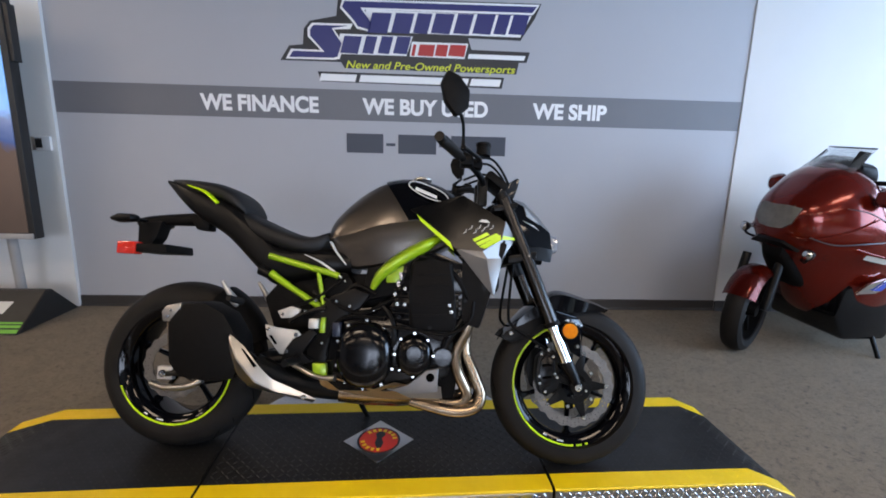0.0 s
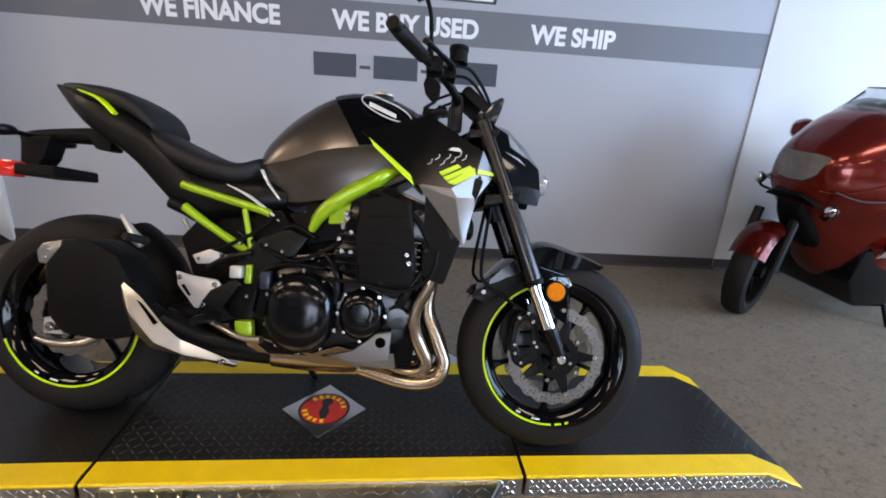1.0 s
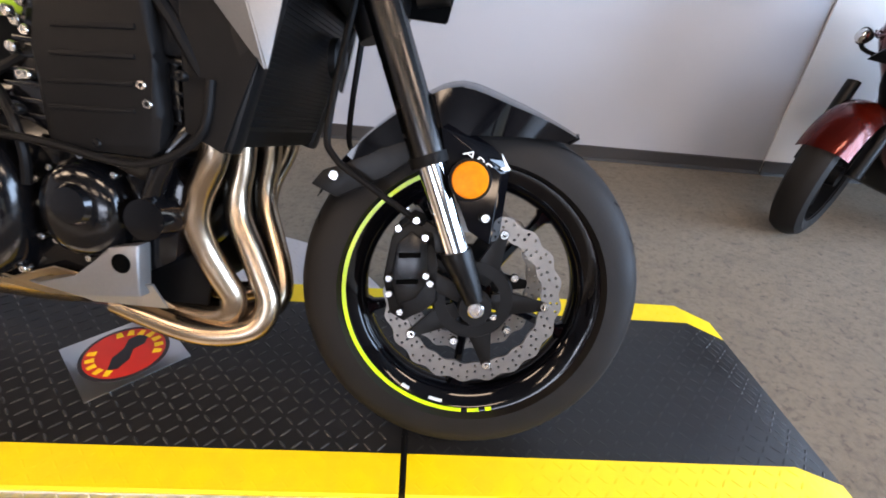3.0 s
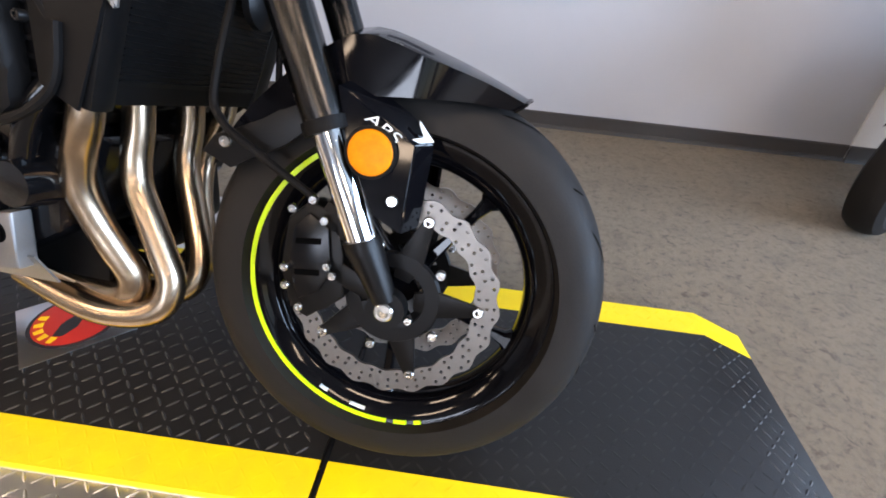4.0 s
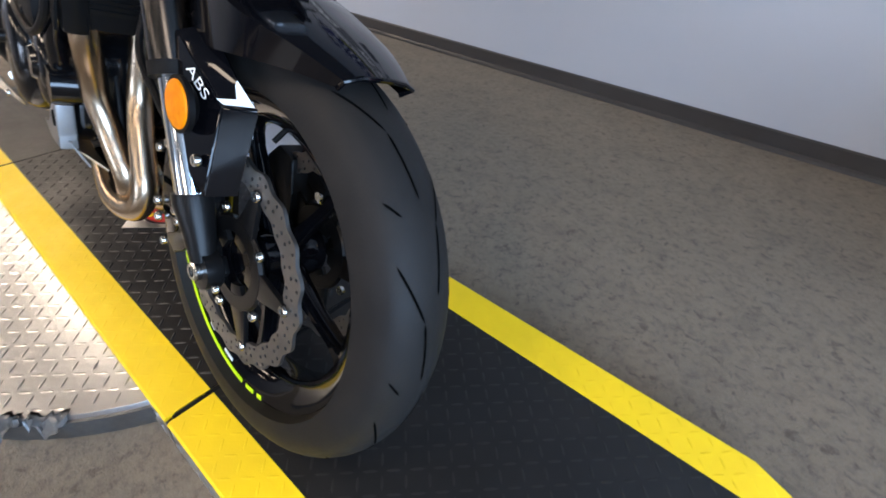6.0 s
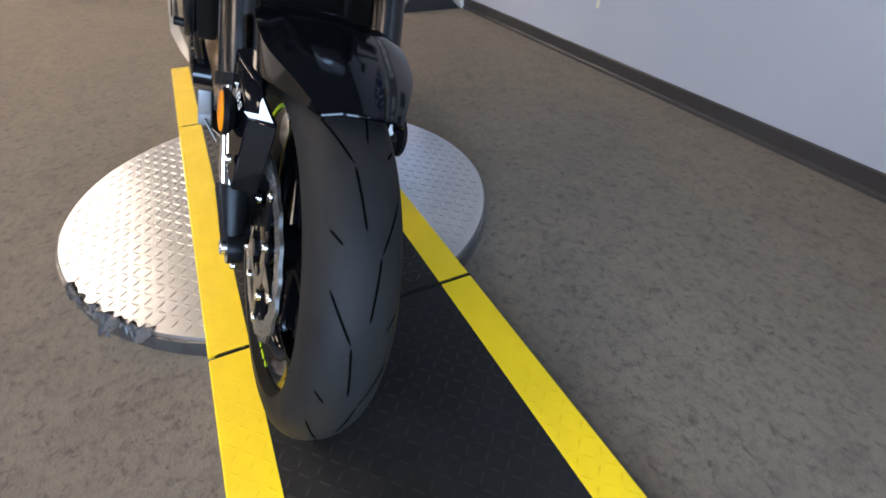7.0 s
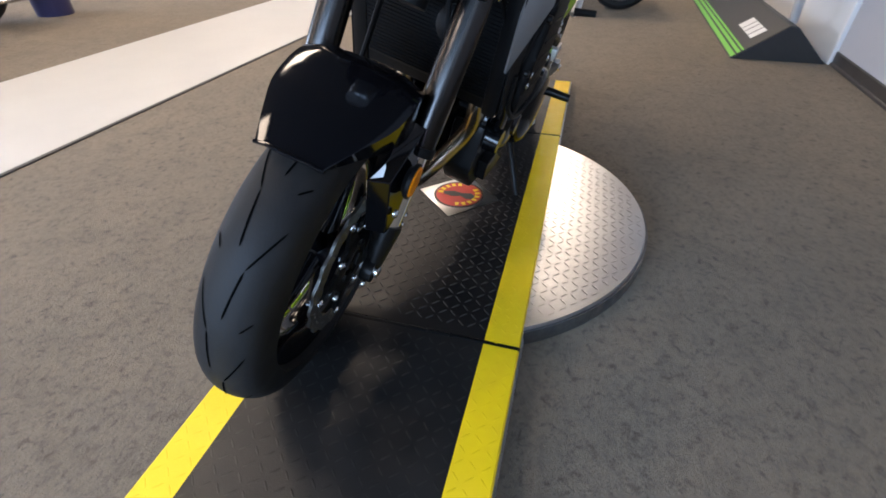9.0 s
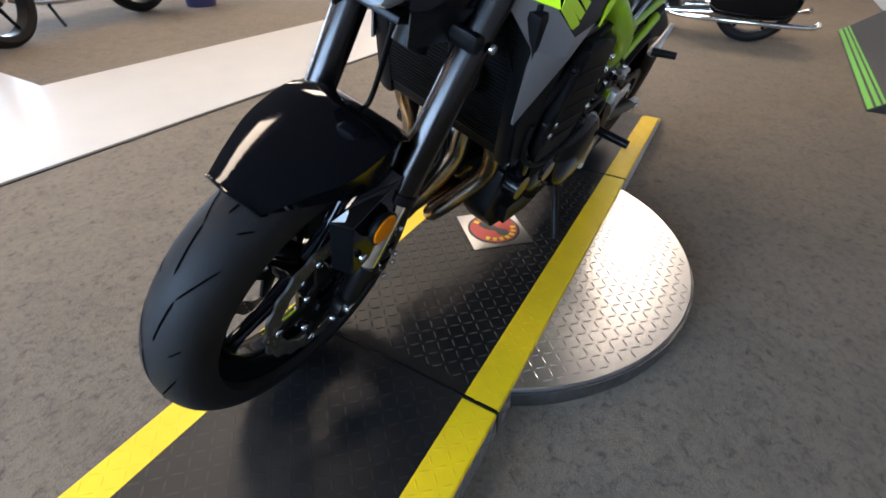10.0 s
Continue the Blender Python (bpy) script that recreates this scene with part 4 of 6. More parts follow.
# yokes, bars, instruments
yoke = steered("fork_yoke", joined(slab([(-0.32, 0.925), (-0.235, 0.942), (-0.23, 0.965), (-0.325, 0.950)], -0.13, 0.13, 0.01), slab([(-0.265, 0.735), (-0.16, 0.755), (-0.155, 0.785), (-0.265, 0.765)], -0.128, 0.128, 0.01)), SATIN, bike, "black fork yokes")
steered("stem", tube([(-0.20, 0, 0.70), (-0.31, 0, 0.97)], 0.03, 16, 1), SATIN, yoke)
for side in (-1, 1):
    steered("fork_cap", tube([along(0.66, side * 0.102), along(0.70, side * 0.102)], [0.024, 0.022], 18, 1), SATIN, yoke)
    steered("clamp_bolt", boss((-0.19, side * 0.137, 0.765), 0.008, side * 0.006), BOLT, yoke)
bar = steered("handlebar", tube([(-0.525, -0.385, 1.09), (-0.475, -0.29, 1.085), (-0.40, -0.15, 1.075), (-0.36, -0.08, 1.05), (-0.355, 0, 1.048), (-0.36, 0.08, 1.05), (-0.40, 0.15, 1.075), (-0.475, 0.29, 1.085), (-0.525, 0.385, 1.09)], 0.0125, 14, 6), SATIN, bike, "black tapered handlebar")
for side in (-1, 1):
    steered("riser", block((-0.376, side * 0.05 - 0.016, 0.96), (-0.338, side * 0.05 + 0.016, 1.068), 0.008), SATIN, bar)
    steered("grip", tube([(-0.532, side * 0.40, 1.091), (-0.525, side * 0.387, 1.090), (-0.470, side * 0.28, 1.085)], [0.014, 0.0185, 0.0175], 16, 3), RUBBER, bar, "black rubber grip")
    steered("bar_end", tube([(-0.542, side * 0.425, 1.092), (-0.535, side * 0.405, 1.091)], [0.016, 0.017], 14, 1), SATIN, bar)
    steered("switchgear", joined(block((-0.46, side * 0.225 - 0.028, 1.06), (-0.415, side * 0.225 + 0.028, 1.106), 0.012), block((-0.41, side * 0.17 - 0.02, 1.07), (-0.375, side * 0.17 + 0.03, 1.10), 0.008)), PLASTIC, bar)
    steered("lever", tube([(-0.40, side * 0.17, 1.10), (-0.39, side * 0.21, 1.095), (-0.43, side * 0.32, 1.08), (-0.465, side * 0.40, 1.07)], [0.011, 0.010, 0.007, 0.009], 10, 4, flat=0.8), SATIN, bar)
    fwd, drop = (0.06, 0.06) if side > 0 else (0.0, 0.0)
    stalk = steered("mirror", tube([(-0.452, side * 0.235, 1.11), (-0.452 + fwd * 0.3, side * 0.24, 1.16 - drop * 0.5), (-0.458 + fwd * 0.7, side * 0.275, 1.20 - drop * 0.8), (-0.475 + fwd, side * 0.30, 1.235 - drop)], [0.010, 0.0055, 0.0055, 0.007], 10, 5), PLASTIC, bar, "black mirror on a slim stalk")
    scale_ = 0.68 if side > 0 else 1.0
    head = slab([(-0.02, -0.085), (0.03, -0.06), (0.048, 0.0), (0.02, 0.055), (-0.02, 0.075), (-0.05, 0.035), (-0.05, -0.03)], -0.012, 0.016, 0.010)
    spot = Matrix.Translation((-0.487 + fwd, side * 0.325, 1.285 - drop)) @ Matrix.Rotation(radians(-18 * side), 4, "Z") @ Matrix.Rotation(radians(-14), 4, "Y") @ Matrix.Scale(scale_, 4)
    steered("mirror_shell", moved(head, spot), PLASTIC, stalk, "black leaf-shaped mirror shell")
steered("brake_reservoir", joined(lathe([(0, 0), (0.026, 0), (0.026, 0.035), (0.028, 0.037), (0.028, 0.046), (0, 0.046)], (-0.37, -0.155, 1.125), 20, "z"), tube([(-0.40, -0.16, 1.10), (-0.375, -0.155, 1.13)], 0.009, 8, 1)), PLASTIC, bar, "round brake fluid reservoir")
for n, y in enumerate((-0.06, -0.03, 0.03, 0.07)):
    steered("cable", tube([(-0.42, y * 3, 1.10), (-0.33, y * 2.2, 1.12), (-0.25, y, 1.03), (-0.24, y * 0.8, 0.90), (-0.27, y * 0.8, 0.76)], 0.0048, 8, 6), PLASTIC, bar)
dash = steered("instrument", moved(block((-0.05, -0.075, -0.012), (0.05, 0.075, 0.022), 0.012), Matrix.Translation((-0.305, 0, 1.055)) @ Matrix.Rotation(radians(38), 4, "Y")), PLASTIC, bike, "black instrument housing")
steered("dash_face", moved(block((-0.042, -0.066, 0.0225), (0.042, 0.066, 0.0245), 0.001), Matrix.Translation((-0.305, 0, 1.055)) @ Matrix.Rotation(radians(38), 4, "Y")), SMOKE, dash)

# headlamp cowl
def half_cowl(side):
    R = [(-0.25, 0, 1.012), (-0.185, 0, 0.995), (-0.125, 0, 0.940), (-0.080, 0, 0.885)]
    S = [(-0.262, 0.092, 0.988), (-0.20, 0.086, 0.958), (-0.135, 0.062, 0.900), (-0.088, 0.045, 0.868)]
    T = [(-0.240, 0.112, 0.893), (-0.140, 0.080, 0.862)]
    J = [(-0.245, 0.100, 0.800), (-0.186, 0.086, 0.760), (-0.092, 0.062, 0.752), (-0.130, 0.084, 0.806)]
    pts = [(x, side * y, z) for x, y, z in R + S + T + J + [(-0.084, 0.062, 0.800)]]
    top = facets(pts, [(0, 1, 5, 4), (1, 2, 6, 5), (2, 3, 7, 6)], 0.004, 0)
    low = facets(pts, [(4, 5, 8), (5, 6, 9, 8), (6, 7, 9), (8, 9, 13, 10), (9, 7, 14), (9, 14, 13)], 0.004, 0.002)
    jaw = facets(pts, [(10, 13, 12, 11), (13, 14, 12)], 0.004, 0.002)
    return top, low, jaw


halves = [half_cowl(-1), half_cowl(1)]
cowl = steered("headlamp_cowl", joined(halves[0][1], halves[1][1]), GLOSS, bike, "gloss black angular headlamp cowl")
for top, _, jaw in halves:
    steered("cowl_jaw", jaw, SATIN, cowl)
    # graphite panel in silver paint, which stands for its bright reflection
    steered("cowl_trim", top, SILVER, cowl, "graphite cowl panel in silver-grey for its bright reflection")
for side in (-1, 1):
    a, b, c, d = (Vector((x, side * (y + 0.003), z + 0.001)) for x, y, z in ((-0.20, 0.086, 0.958), (-0.135, 0.062, 0.900), (-0.140, 0.080, 0.862), (-0.240, 0.112, 0.893)))
    wedge = [a.lerp(d, 0.05), a.lerp(b, 0.94), b.lerp(c, 0.22), a.lerp(d, 0.40).lerp(b.lerp(c, 0.40), 0.30)]
    steered("cowl_wedge", facets([tuple(v) for v in wedge], [(0, 1, 2, 3)], 0.003, 0.001), SILVER, cowl, "silver-grey cowl flash")
    blade = [a.lerp(d, 0.72).lerp(b.lerp(c, 0.72), 0.25), a.lerp(d, 0.62).lerp(b.lerp(c, 0.62), 0.75), b.lerp(c, 0.80)]
    steered("cowl_blade", facets([tuple(v) for v in blade], [(0, 1, 2)], 0.003, 0.001), SATIN_ALU, cowl, "pale cowl edge")
steered("headlamp", bodied([(-0.20, 0, 0.79, 0.85, 0.04), (-0.12, 0, 0.785, 0.866, 0.042), (-0.074, 0, 0.788, 0.862, 0.046), (-0.058, 0, 0.794, 0.856, 0.042), (-0.050, 0, 0.81, 0.845, 0.026)], 24, 3.2), CLEAR, cowl, "clear headlamp lens")
steered("lamp_visor", slab([(-0.145, 0.765), (-0.088, 0.775), (-0.09, 0.785), (-0.145, 0.780)], -0.045, 0.045, 0.003), SATIN, cowl)
screen = slab([(-0.305, 1.0), (-0.235, 0.995), (-0.222, 1.035), (-0.214, 1.068), (-0.224, 1.074), (-0.285, 1.035)], -0.07, 0.07, 0.004)
steered("fly_screen", screen, SMOKE, cowl, "small smoked fly screen")

# tank
TANK = [(-0.955, 0.0, 0.775, 0.85, 0.06), (-0.925, 0.0, 0.75, 0.905, 0.098), (-0.84, 0, 0.715, 0.990, 0.128), (-0.735, 0, 0.725, 1.050, 0.152), (-0.62, 0, 0.745, 1.062, 0.156),
        (-0.51, 0, 0.79, 1.030, 0.140), (-0.43, 0, 0.84, 0.97, 0.105), (-0.37, 0, 0.86, 0.91, 0.06)]


def tank_y(x, z, p=2.6):
    row = [float(np.interp(x, [s[0] for s in TANK], [s[i] for s in TANK])) for i in range(5)]
    v = abs((z - (row[2] + row[3]) / 2) / ((row[3] - row[2]) / 2))
    return row[4] * max(0.0, 1 - v ** p) ** (1 / p)


def tank_body(stations):
    """The tank: rounded above, creased along its side and drawn in below for the knees."""
    half = [(0.0, 1.0), (0.25, 0.985), (0.45, 0.945), (0.62, 0.875), (0.78, 0.77), (0.90, 0.64), (0.98, 0.50), (1.0, 0.43), (0.95, 0.395), (0.87, 0.30), (0.81, 0.19), (0.78, 0.1), (0.74, 0.03), (0.6, 0.0), (0.0, 0.0)]
    rings = []
    for x, y, lo, hi, w in stations:
        right = [(x, -w * a, lo + (hi - lo) * b) for a, b in half]
        rings.append(right + [(px, -py, pz) for px, py, pz in reversed(right[1:-1])])
    return skin(bmesh.new(), rings)


tank = link_mesh("fuel_tank", tank_body(refine(TANK)), GRAPHITE, bike, "graphite metallic fuel tank", 16)


def tank_cover(x0, x1, slope, low, lift, steps=16):
    """A shell over the tank's front, its rear edge sloping forward down the sides to the crease."""
    half = [(0.0, 1.0), (0.25, 0.985), (0.45, 0.945), (0.62, 0.875), (0.78, 0.77), (0.90, 0.64), (0.98, 0.50), (1.0, low)]
    smooth = np.array(refine(TANK))
    rows = []
    for k in range(steps + 1):
        top = x0 + (x1 - x0) * k / steps
        right = []
        for a, b in half:
            x = top
            for _ in range(3):
                lo, hi, w = (np.interp(x, smooth[:, 0], smooth[:, i]) for i in (2, 3, 4))
                x = min(top + slope * (hi - lo) * (1 - b), -0.372)
            right.append((x, -float(w) * a - lift * min(1, a * 3), float(lo + (hi - lo) * b) + lift * (1 - a * 0.8)))
        rows.append(right[::-1] + [(px, -py, pz) for px, py, pz in right[1:]])
    b = skin(bmesh.new(), rows, closed=False)
    bmesh.ops.recalc_face_normals(b, faces=b.faces)
    bmesh.ops.solidify(b, geom=list(b.faces), thickness=0.003)
    return b


part("tank_cover", tank_cover(-0.742, -0.39, 0.62, 0.44, 0.006), GLOSS, tank, "gloss black tank top cover")
part("filler_cap", lathe([(0, 0), (0.036, 0), (0.036, 0.006), (0.03, 0.010), (0, 0.011)], (-0.60, 0, 1.068), 28, "z"), BRUSHED, tank)
for side in (-1, 1):
    loop = [(-0.565 + 0.075 * math.cos(a) + 0.01 * math.sin(a), 0, 1.0 - 0.032 * math.cos(a) + 0.024 * math.sin(a)) for a in [2 * math.pi * k / 24 for k in range(25)]]
    loop = [(x, side * (tank_y(x, min(z, 1.03), 2.3) + 0.010), z) for x, _, z in loop]
    part("tank_marking", tube(loop, 0.0022, 6, 1), MARQUE, tank, "white oval marking")
    part("tank_marking", facets([(-0.61, side * 0.146, 1.012), (-0.53, side * 0.155, 0.978), (-0.53, side * 0.158, 0.966), (-0.612, side * 0.150, 0.999)], [(0, 1, 2, 3)], 0.001, 0), MARQUE, tank, "white oval marking")
    part("tank_stripe", tube([(-0.93, side * 0.098, 0.80), (-0.90, side * 0.118, 0.765), (-0.86, side * 0.128, 0.725)], [0.007, 0.006, 0.004], 8, 5, flat=0.6), MARQUE, tank, "pale curved stripe")
    part("tank_stripe", tube([(-1.02, side * 0.125, 0.755), (-0.95, side * 0.128, 0.728), (-0.885, side * 0.128, 0.69), (-0.86, side * 0.125, 0.67)], [0.002, 0.006, 0.006, 0.003], 8, 5, flat=0.6), MARQUE, tank, "pale curved stripe")

# seat, tail and number-plate holder
part("rider_seat", bodied(refine([(-1.30, 0, 0.86, 0.92, 0.09), (-1.217, 0, 0.80, 0.884, 0.118), (-1.10, 0, 0.765, 0.838, 0.135), (-1.01, 0, 0.755, 0.822, 0.130), (-0.955, 0, 0.765, 0.842, 0.10), (-0.925, 0, 0.79, 0.85, 0.06)]), 28, 3.0), VINYL, bike, "black vinyl rider seat")
pillion = part("pillion_seat", bodied(refine([(-1.612, 0, 1.025, 1.042, 0.03), (-1.52, 0, 0.985, 1.036, 0.088), (-1.388, 0, 0.955, 1.018, 0.118), (-1.31, 0, 0.915, 0.982, 0.120), (-1.272, 0, 0.89, 0.93, 0.10)]), 28, 3.0), VINYL, bike, "black vinyl pillion seat")
tail = part("tail_cowl", bodied(refine([(-1.645, 0, 1.026, 1.040, 0.016), (-1.51, 0, 0.905, 1.012, 0.082), (-1.355, 0, 0.812, 0.962, 0.108), (-1.23, 0, 0.708, 0.875, 0.112), (-1.15, 0, 0.648, 0.80, 0.108), (-1.05, 0, 0.665, 0.785, 0.112), (-0.93, 0, 0.68, 0.785, 0.118), (-0.85, 0, 0.70, 0.76, 0.10)]), 28, 3.2), SATIN, bike, "black tail cowl")
for side in (-1, 1):
    part("tail_decal", tube([(-1.565, side * 0.055, 1.022), (-1.50, side * 0.088, 1.003), (-1.43, side * 0.106, 0.978), (-1.375, side * 0.116, 0.935)], [0.003, 0.009, 0.012, 0.010], 8, 5, flat=0.5), DECAL, tail, "lime tail decal")
holder = part("plate_holder", joined(tube([(-1.44, 0, 0.885), (-1.56, 0, 0.880), (-1.70, 0, 0.872), (-1.76, 0, 0.862)], [0.03, 0.026, 0.02, 0.016], 12, 4), slab([(-1.74, 0.862), (-1.64, 0.868), (-1.66, 0.80), (-1.70, 0.755), (-1.735, 0.758)], -0.035, 0.035, 0.006),
                                     slab([(-1.72, 0.775), (-1.58, 0.775), (-1.575, 0.745), (-1.72, 0.745)], -0.09, 0.09, 0.006), slab([(-1.54, 0.90), (-1.45, 0.905), (-1.45, 0.835), (-1.50, 0.838)], -0.03, 0.03, 0.008)), PLASTIC, bike, "black number-plate holder")
part("tail_reflector", block((-1.775, -0.095, 0.738), (-1.70, -0.05, 0.782), 0.006), RED_LENS, holder, "red rear reflector")
for side in (-1, 1):
    part("turn_signal", joined(tube([(-1.72, 0, 0.868), (-1.725, side * 0.09, 0.868)], 0.008, 8, 1), bodied([(-1.785, side * 0.11, 0.856, 0.872, 0.018), (-1.755, side * 0.11, 0.848, 0.884, 0.03), (-1.70, side * 0.11, 0.852, 0.882, 0.028), (-1.69, side * 0.11, 0.86, 0.875, 0.012)], 14, 2.4)), SATIN, holder, "slim turn signal")

# frame
for side in (-1, 1):
    y = side * 0.128
    sub = part("rear_frame", tube([(-1.152, y, 0.746), (-1.05, y, 0.724), (-0.93, y, 0.699), (-0.885, y, 0.688)], 0.0105, 14, 4), LIME, bike, "lime green tubular rear frame")
    part("frame_tube", tube([(-1.142, y, 0.690), (-1.04, y, 0.630), (-0.935, y, 0.568)], [0.013, 0.0115, 0.0125], 14, 4), LIME, sub)
    part("frame_tube", tube([(-0.962, y, 0.695), (-0.932, y, 0.572)], [0.008, 0.010], 12, 1), LIME, sub)
    part("frame_boss", boss((-0.935, y, 0.57), 0.014, side * 0.022), BOLT, sub)
    part("frame_link", tube([(-1.19, side * 0.115, 0.70), (-1.10, side * 0.125, 0.665)], [0.018, 0.012], 10, 1), SATIN, sub)
    beam = part("main_frame", tube([(-0.50, side * 0.10, 0.84), (-0.565, side * 0.155, 0.795), (-0.66, side * 0.17, 0.742), (-0.722, side * 0.166, 0.696), (-0.750, side * 0.158, 0.652)], [0.02, 0.034, 0.034, 0.030, 0.017], 16, 5, flat=0.62), LIME, bike, "lime green main frame beam")
    part("frame_gusset", slab([(-0.70, 0.70), (-0.60, 0.745), (-0.60, 0.705), (-0.655, 0.675), (-0.70, 0.672)], side * 0.155, side * 0.172, 0.004), LIME, beam)
    for bx, bz in ((-0.655, 0.668), (-0.645, 0.69), (-0.665, 0.635), (-0.655, 0.60), (-0.60, 0.69)):
        part("frame_bolt", boss((bx, side * 0.17, bz), 0.0082, side * 0.009), BOLT, beam)
    pivot = part("pivot_plate", slab([(-0.90, 0.62), (-0.82, 0.65), (-0.76, 0.63), (-0.80, 0.57), (-0.90, 0.52), (-0.905, 0.40), (-0.93, 0.31), (-0.98, 0.32), (-0.985, 0.50), (-0.95, 0.57)], side * 0.115, side * 0.15, 0.008), SATIN, bike, "black swingarm pivot plate")
    part("lime_block", slab([(-0.952, 0.379), (-0.902, 0.380), (-0.896, 0.326), (-0.946, 0.324)], side * 0.15, side * 0.176, 0.006), LIME, pivot, "lime green lower bracket")
    part("lime_block", slab([(-0.935, 0.485), (-0.915, 0.485), (-0.915, 0.54), (-0.932, 0.54)], side * 0.15, side * 0.165, 0.004), LIME, pivot, "lime green bracket")
    part("switch_box", block((-0.972, min(side * 0.15, side * 0.18), 0.500), (-0.937, max(side * 0.15, side * 0.18), 0.535), 0.005), SATIN_ALU, pivot, "small bare metal switch box")

# front side shrouds
def shroud_y(x, z):
    """Half-width of the shroud's upper face."""
    return 0.185 + (x + 0.455) * -0.008 - (z - 0.786) * 0.172


for side in (-1, 1):
    def sp(x, z, y=None, out=0.0):
        return (x, side * ((shroud_y(x, z) if y is None else y) + out), z)
    B, F, A, G_, E = sp(-0.455, 0.786, 0.188), sp(-0.343, 0.756, 0.207), sp(-0.314, 0.637, 0.172), sp(-0.286, 0.762, 0.168), sp(-0.238, 0.828, 0.108)
    P, Q = sp(-0.360, 0.779, 0.196), sp(-0.295, 0.820, 0.178)
    C, D, K, N = sp(-0.585, 0.888), sp(-0.278, 0.893, 0.142), sp(-0.435, 0.985), sp(-0.625, 0.925, 0.160)
    shroud = part("side_shroud", facets([B, F, A, G_, E, P, Q], [(0, 1, 2), (1, 3, 2), (0, 5, 1), (5, 6, 4, 3, 1)], 0.004, 0.002), SILVER, bike, "angular silver radiator shroud")
    part("shroud_top", facets([B, P, Q, E, D, K, C, N], [(0, 1, 2, 4, 5, 6), (6, 5, 7)], 0.004, 0.002), SHROUD_BLACK, shroud, "gloss black shroud top")
    part("shroud_nose", facets([Q, E, D], [(0, 1, 2)], 0.004, 0.001), SILVER, shroud, "silver shroud nose")
    part("shroud_edge", facets([sp(-0.600, 0.905, None, 0.004), sp(-0.585, 0.880, None, 0.004), sp(-0.462, 0.779, None, 0.005), sp(-0.474, 0.806, None, 0.004)], [(0, 1, 2, 3)], 0.003, 0), DECAL, shroud, "lime shroud edge")
    for pts in ([(-0.396, 0.820), (-0.387, 0.810), (-0.335, 0.838), (-0.346, 0.846)], [(-0.384, 0.807), (-0.374, 0.797), (-0.300, 0.836), (-0.312, 0.844)], [(-0.371, 0.795), (-0.360, 0.783), (-0.294, 0.820), (-0.297, 0.839)]):
        part("lime_stripe", facets([sp(x, z, None, 0.006) for x, z in pts], [(0, 1, 2, 3)], 0.0012, 0), DECAL, shroud, "lime slanted stripe")
    tip = [Vector(Q).lerp(Vector(D), 0.02), Vector(E).lerp(Vector(Q), 0.05), Vector(E).lerp(Vector(D), 0.12), Vector(Q).lerp(Vector(D), 0.22)]
    part("lime_stripe", facets([(p.x + 0.004, p.y + side * 0.007, p.z) for p in tip], [(0, 1, 2, 3)], 0.0012, 0), DECAL, shroud, "lime slanted stripe")
    for k, (x, z) in enumerate(((-0.43, 0.84), (-0.41, 0.855), (-0.395, 0.84), (-0.38, 0.858), (-0.365, 0.85), (-0.35, 0.865), (-0.335, 0.858))):
        part("shroud_marking", tube([sp(x, z, None, 0.002), sp(x + 0.010, z + 0.006, None, 0.002), sp(x + 0.012, z + 0.016, None, 0.002)], 0.0011, 5, 1), MARQUE, shroud, "fine silver marking")
    part("shroud_marking", facets([sp(-0.375, 0.885, None, 0.003), sp(-0.335, 0.882, None, 0.003), sp(-0.345, 0.893, None, 0.003), sp(-0.365, 0.893, None, 0.003)], [(0, 1, 2, 3)], 0.001, 0), MARQUE, shroud, "silver marking")
    part("inner_panel", facets([(-0.40, side * 0.12, 0.86), (-0.31, side * 0.15, 0.70), (-0.255, side * 0.10, 0.80), (-0.30, side * 0.09, 0.88)], [(0, 1, 2, 3)], 0.004, 0), PLASTIC, shroud)

# engine
def rounded(a, r, p):
    c, q = math.cos(a), math.sin(a)
    return r * math.copysign(abs(c) ** (2 / p), c), r * math.copysign(abs(q) ** (2 / p), q)


def dome(centre, rx, rz, p, side, y0, y1, n=44):
    """A rounded cover bulging outwards on one side."""
    rings = []
    for f, h in ((1.0, 0.0), (1.0, 0.35), (0.97, 0.58), (0.90, 0.76), (0.76, 0.90), (0.52, 0.98), (0.2, 1.0)):
        rings.append([(centre[0] + f * rounded(2 * math.pi * k / n, rx, p)[0], side * (y0 + (y1 - y0) * h), centre[1] + f * rounded(2 * math.pi * k / n, rz, p)[1]) for k in range(n)])
    return skin(bmesh.new(), rings)


engine = part("engine", slab([(-0.93, 0.33), (-0.93, 0.50), (-0.82, 0.575), (-0.62, 0.60), (-0.50, 0.56), (-0.45, 0.47), (-0.465, 0.35), (-0.58, 0.285), (-0.86, 0.275)], -0.145, 0.145, 0.012), CASE, bike, "black four-cylinder engine")
part("oil_pan", slab([(-0.80, 0.225), (-0.56, 0.225), (-0.52, 0.29), (-0.84, 0.29)], -0.07, 0.09, 0.015), CASE, engine)
part("cylinder_block", slab([(-0.70, 0.55), (-0.655, 0.66), (-0.44, 0.64), (-0.435, 0.52), (-0.50, 0.47)], -0.165, 0.165, 0.010), CASE, engine)
part("cylinder_head", slab([(-0.655, 0.655), (-0.635, 0.755), (-0.53, 0.775), (-0.41, 0.735), (-0.40, 0.64)], -0.175, 0.175, 0.012), CASE, engine)
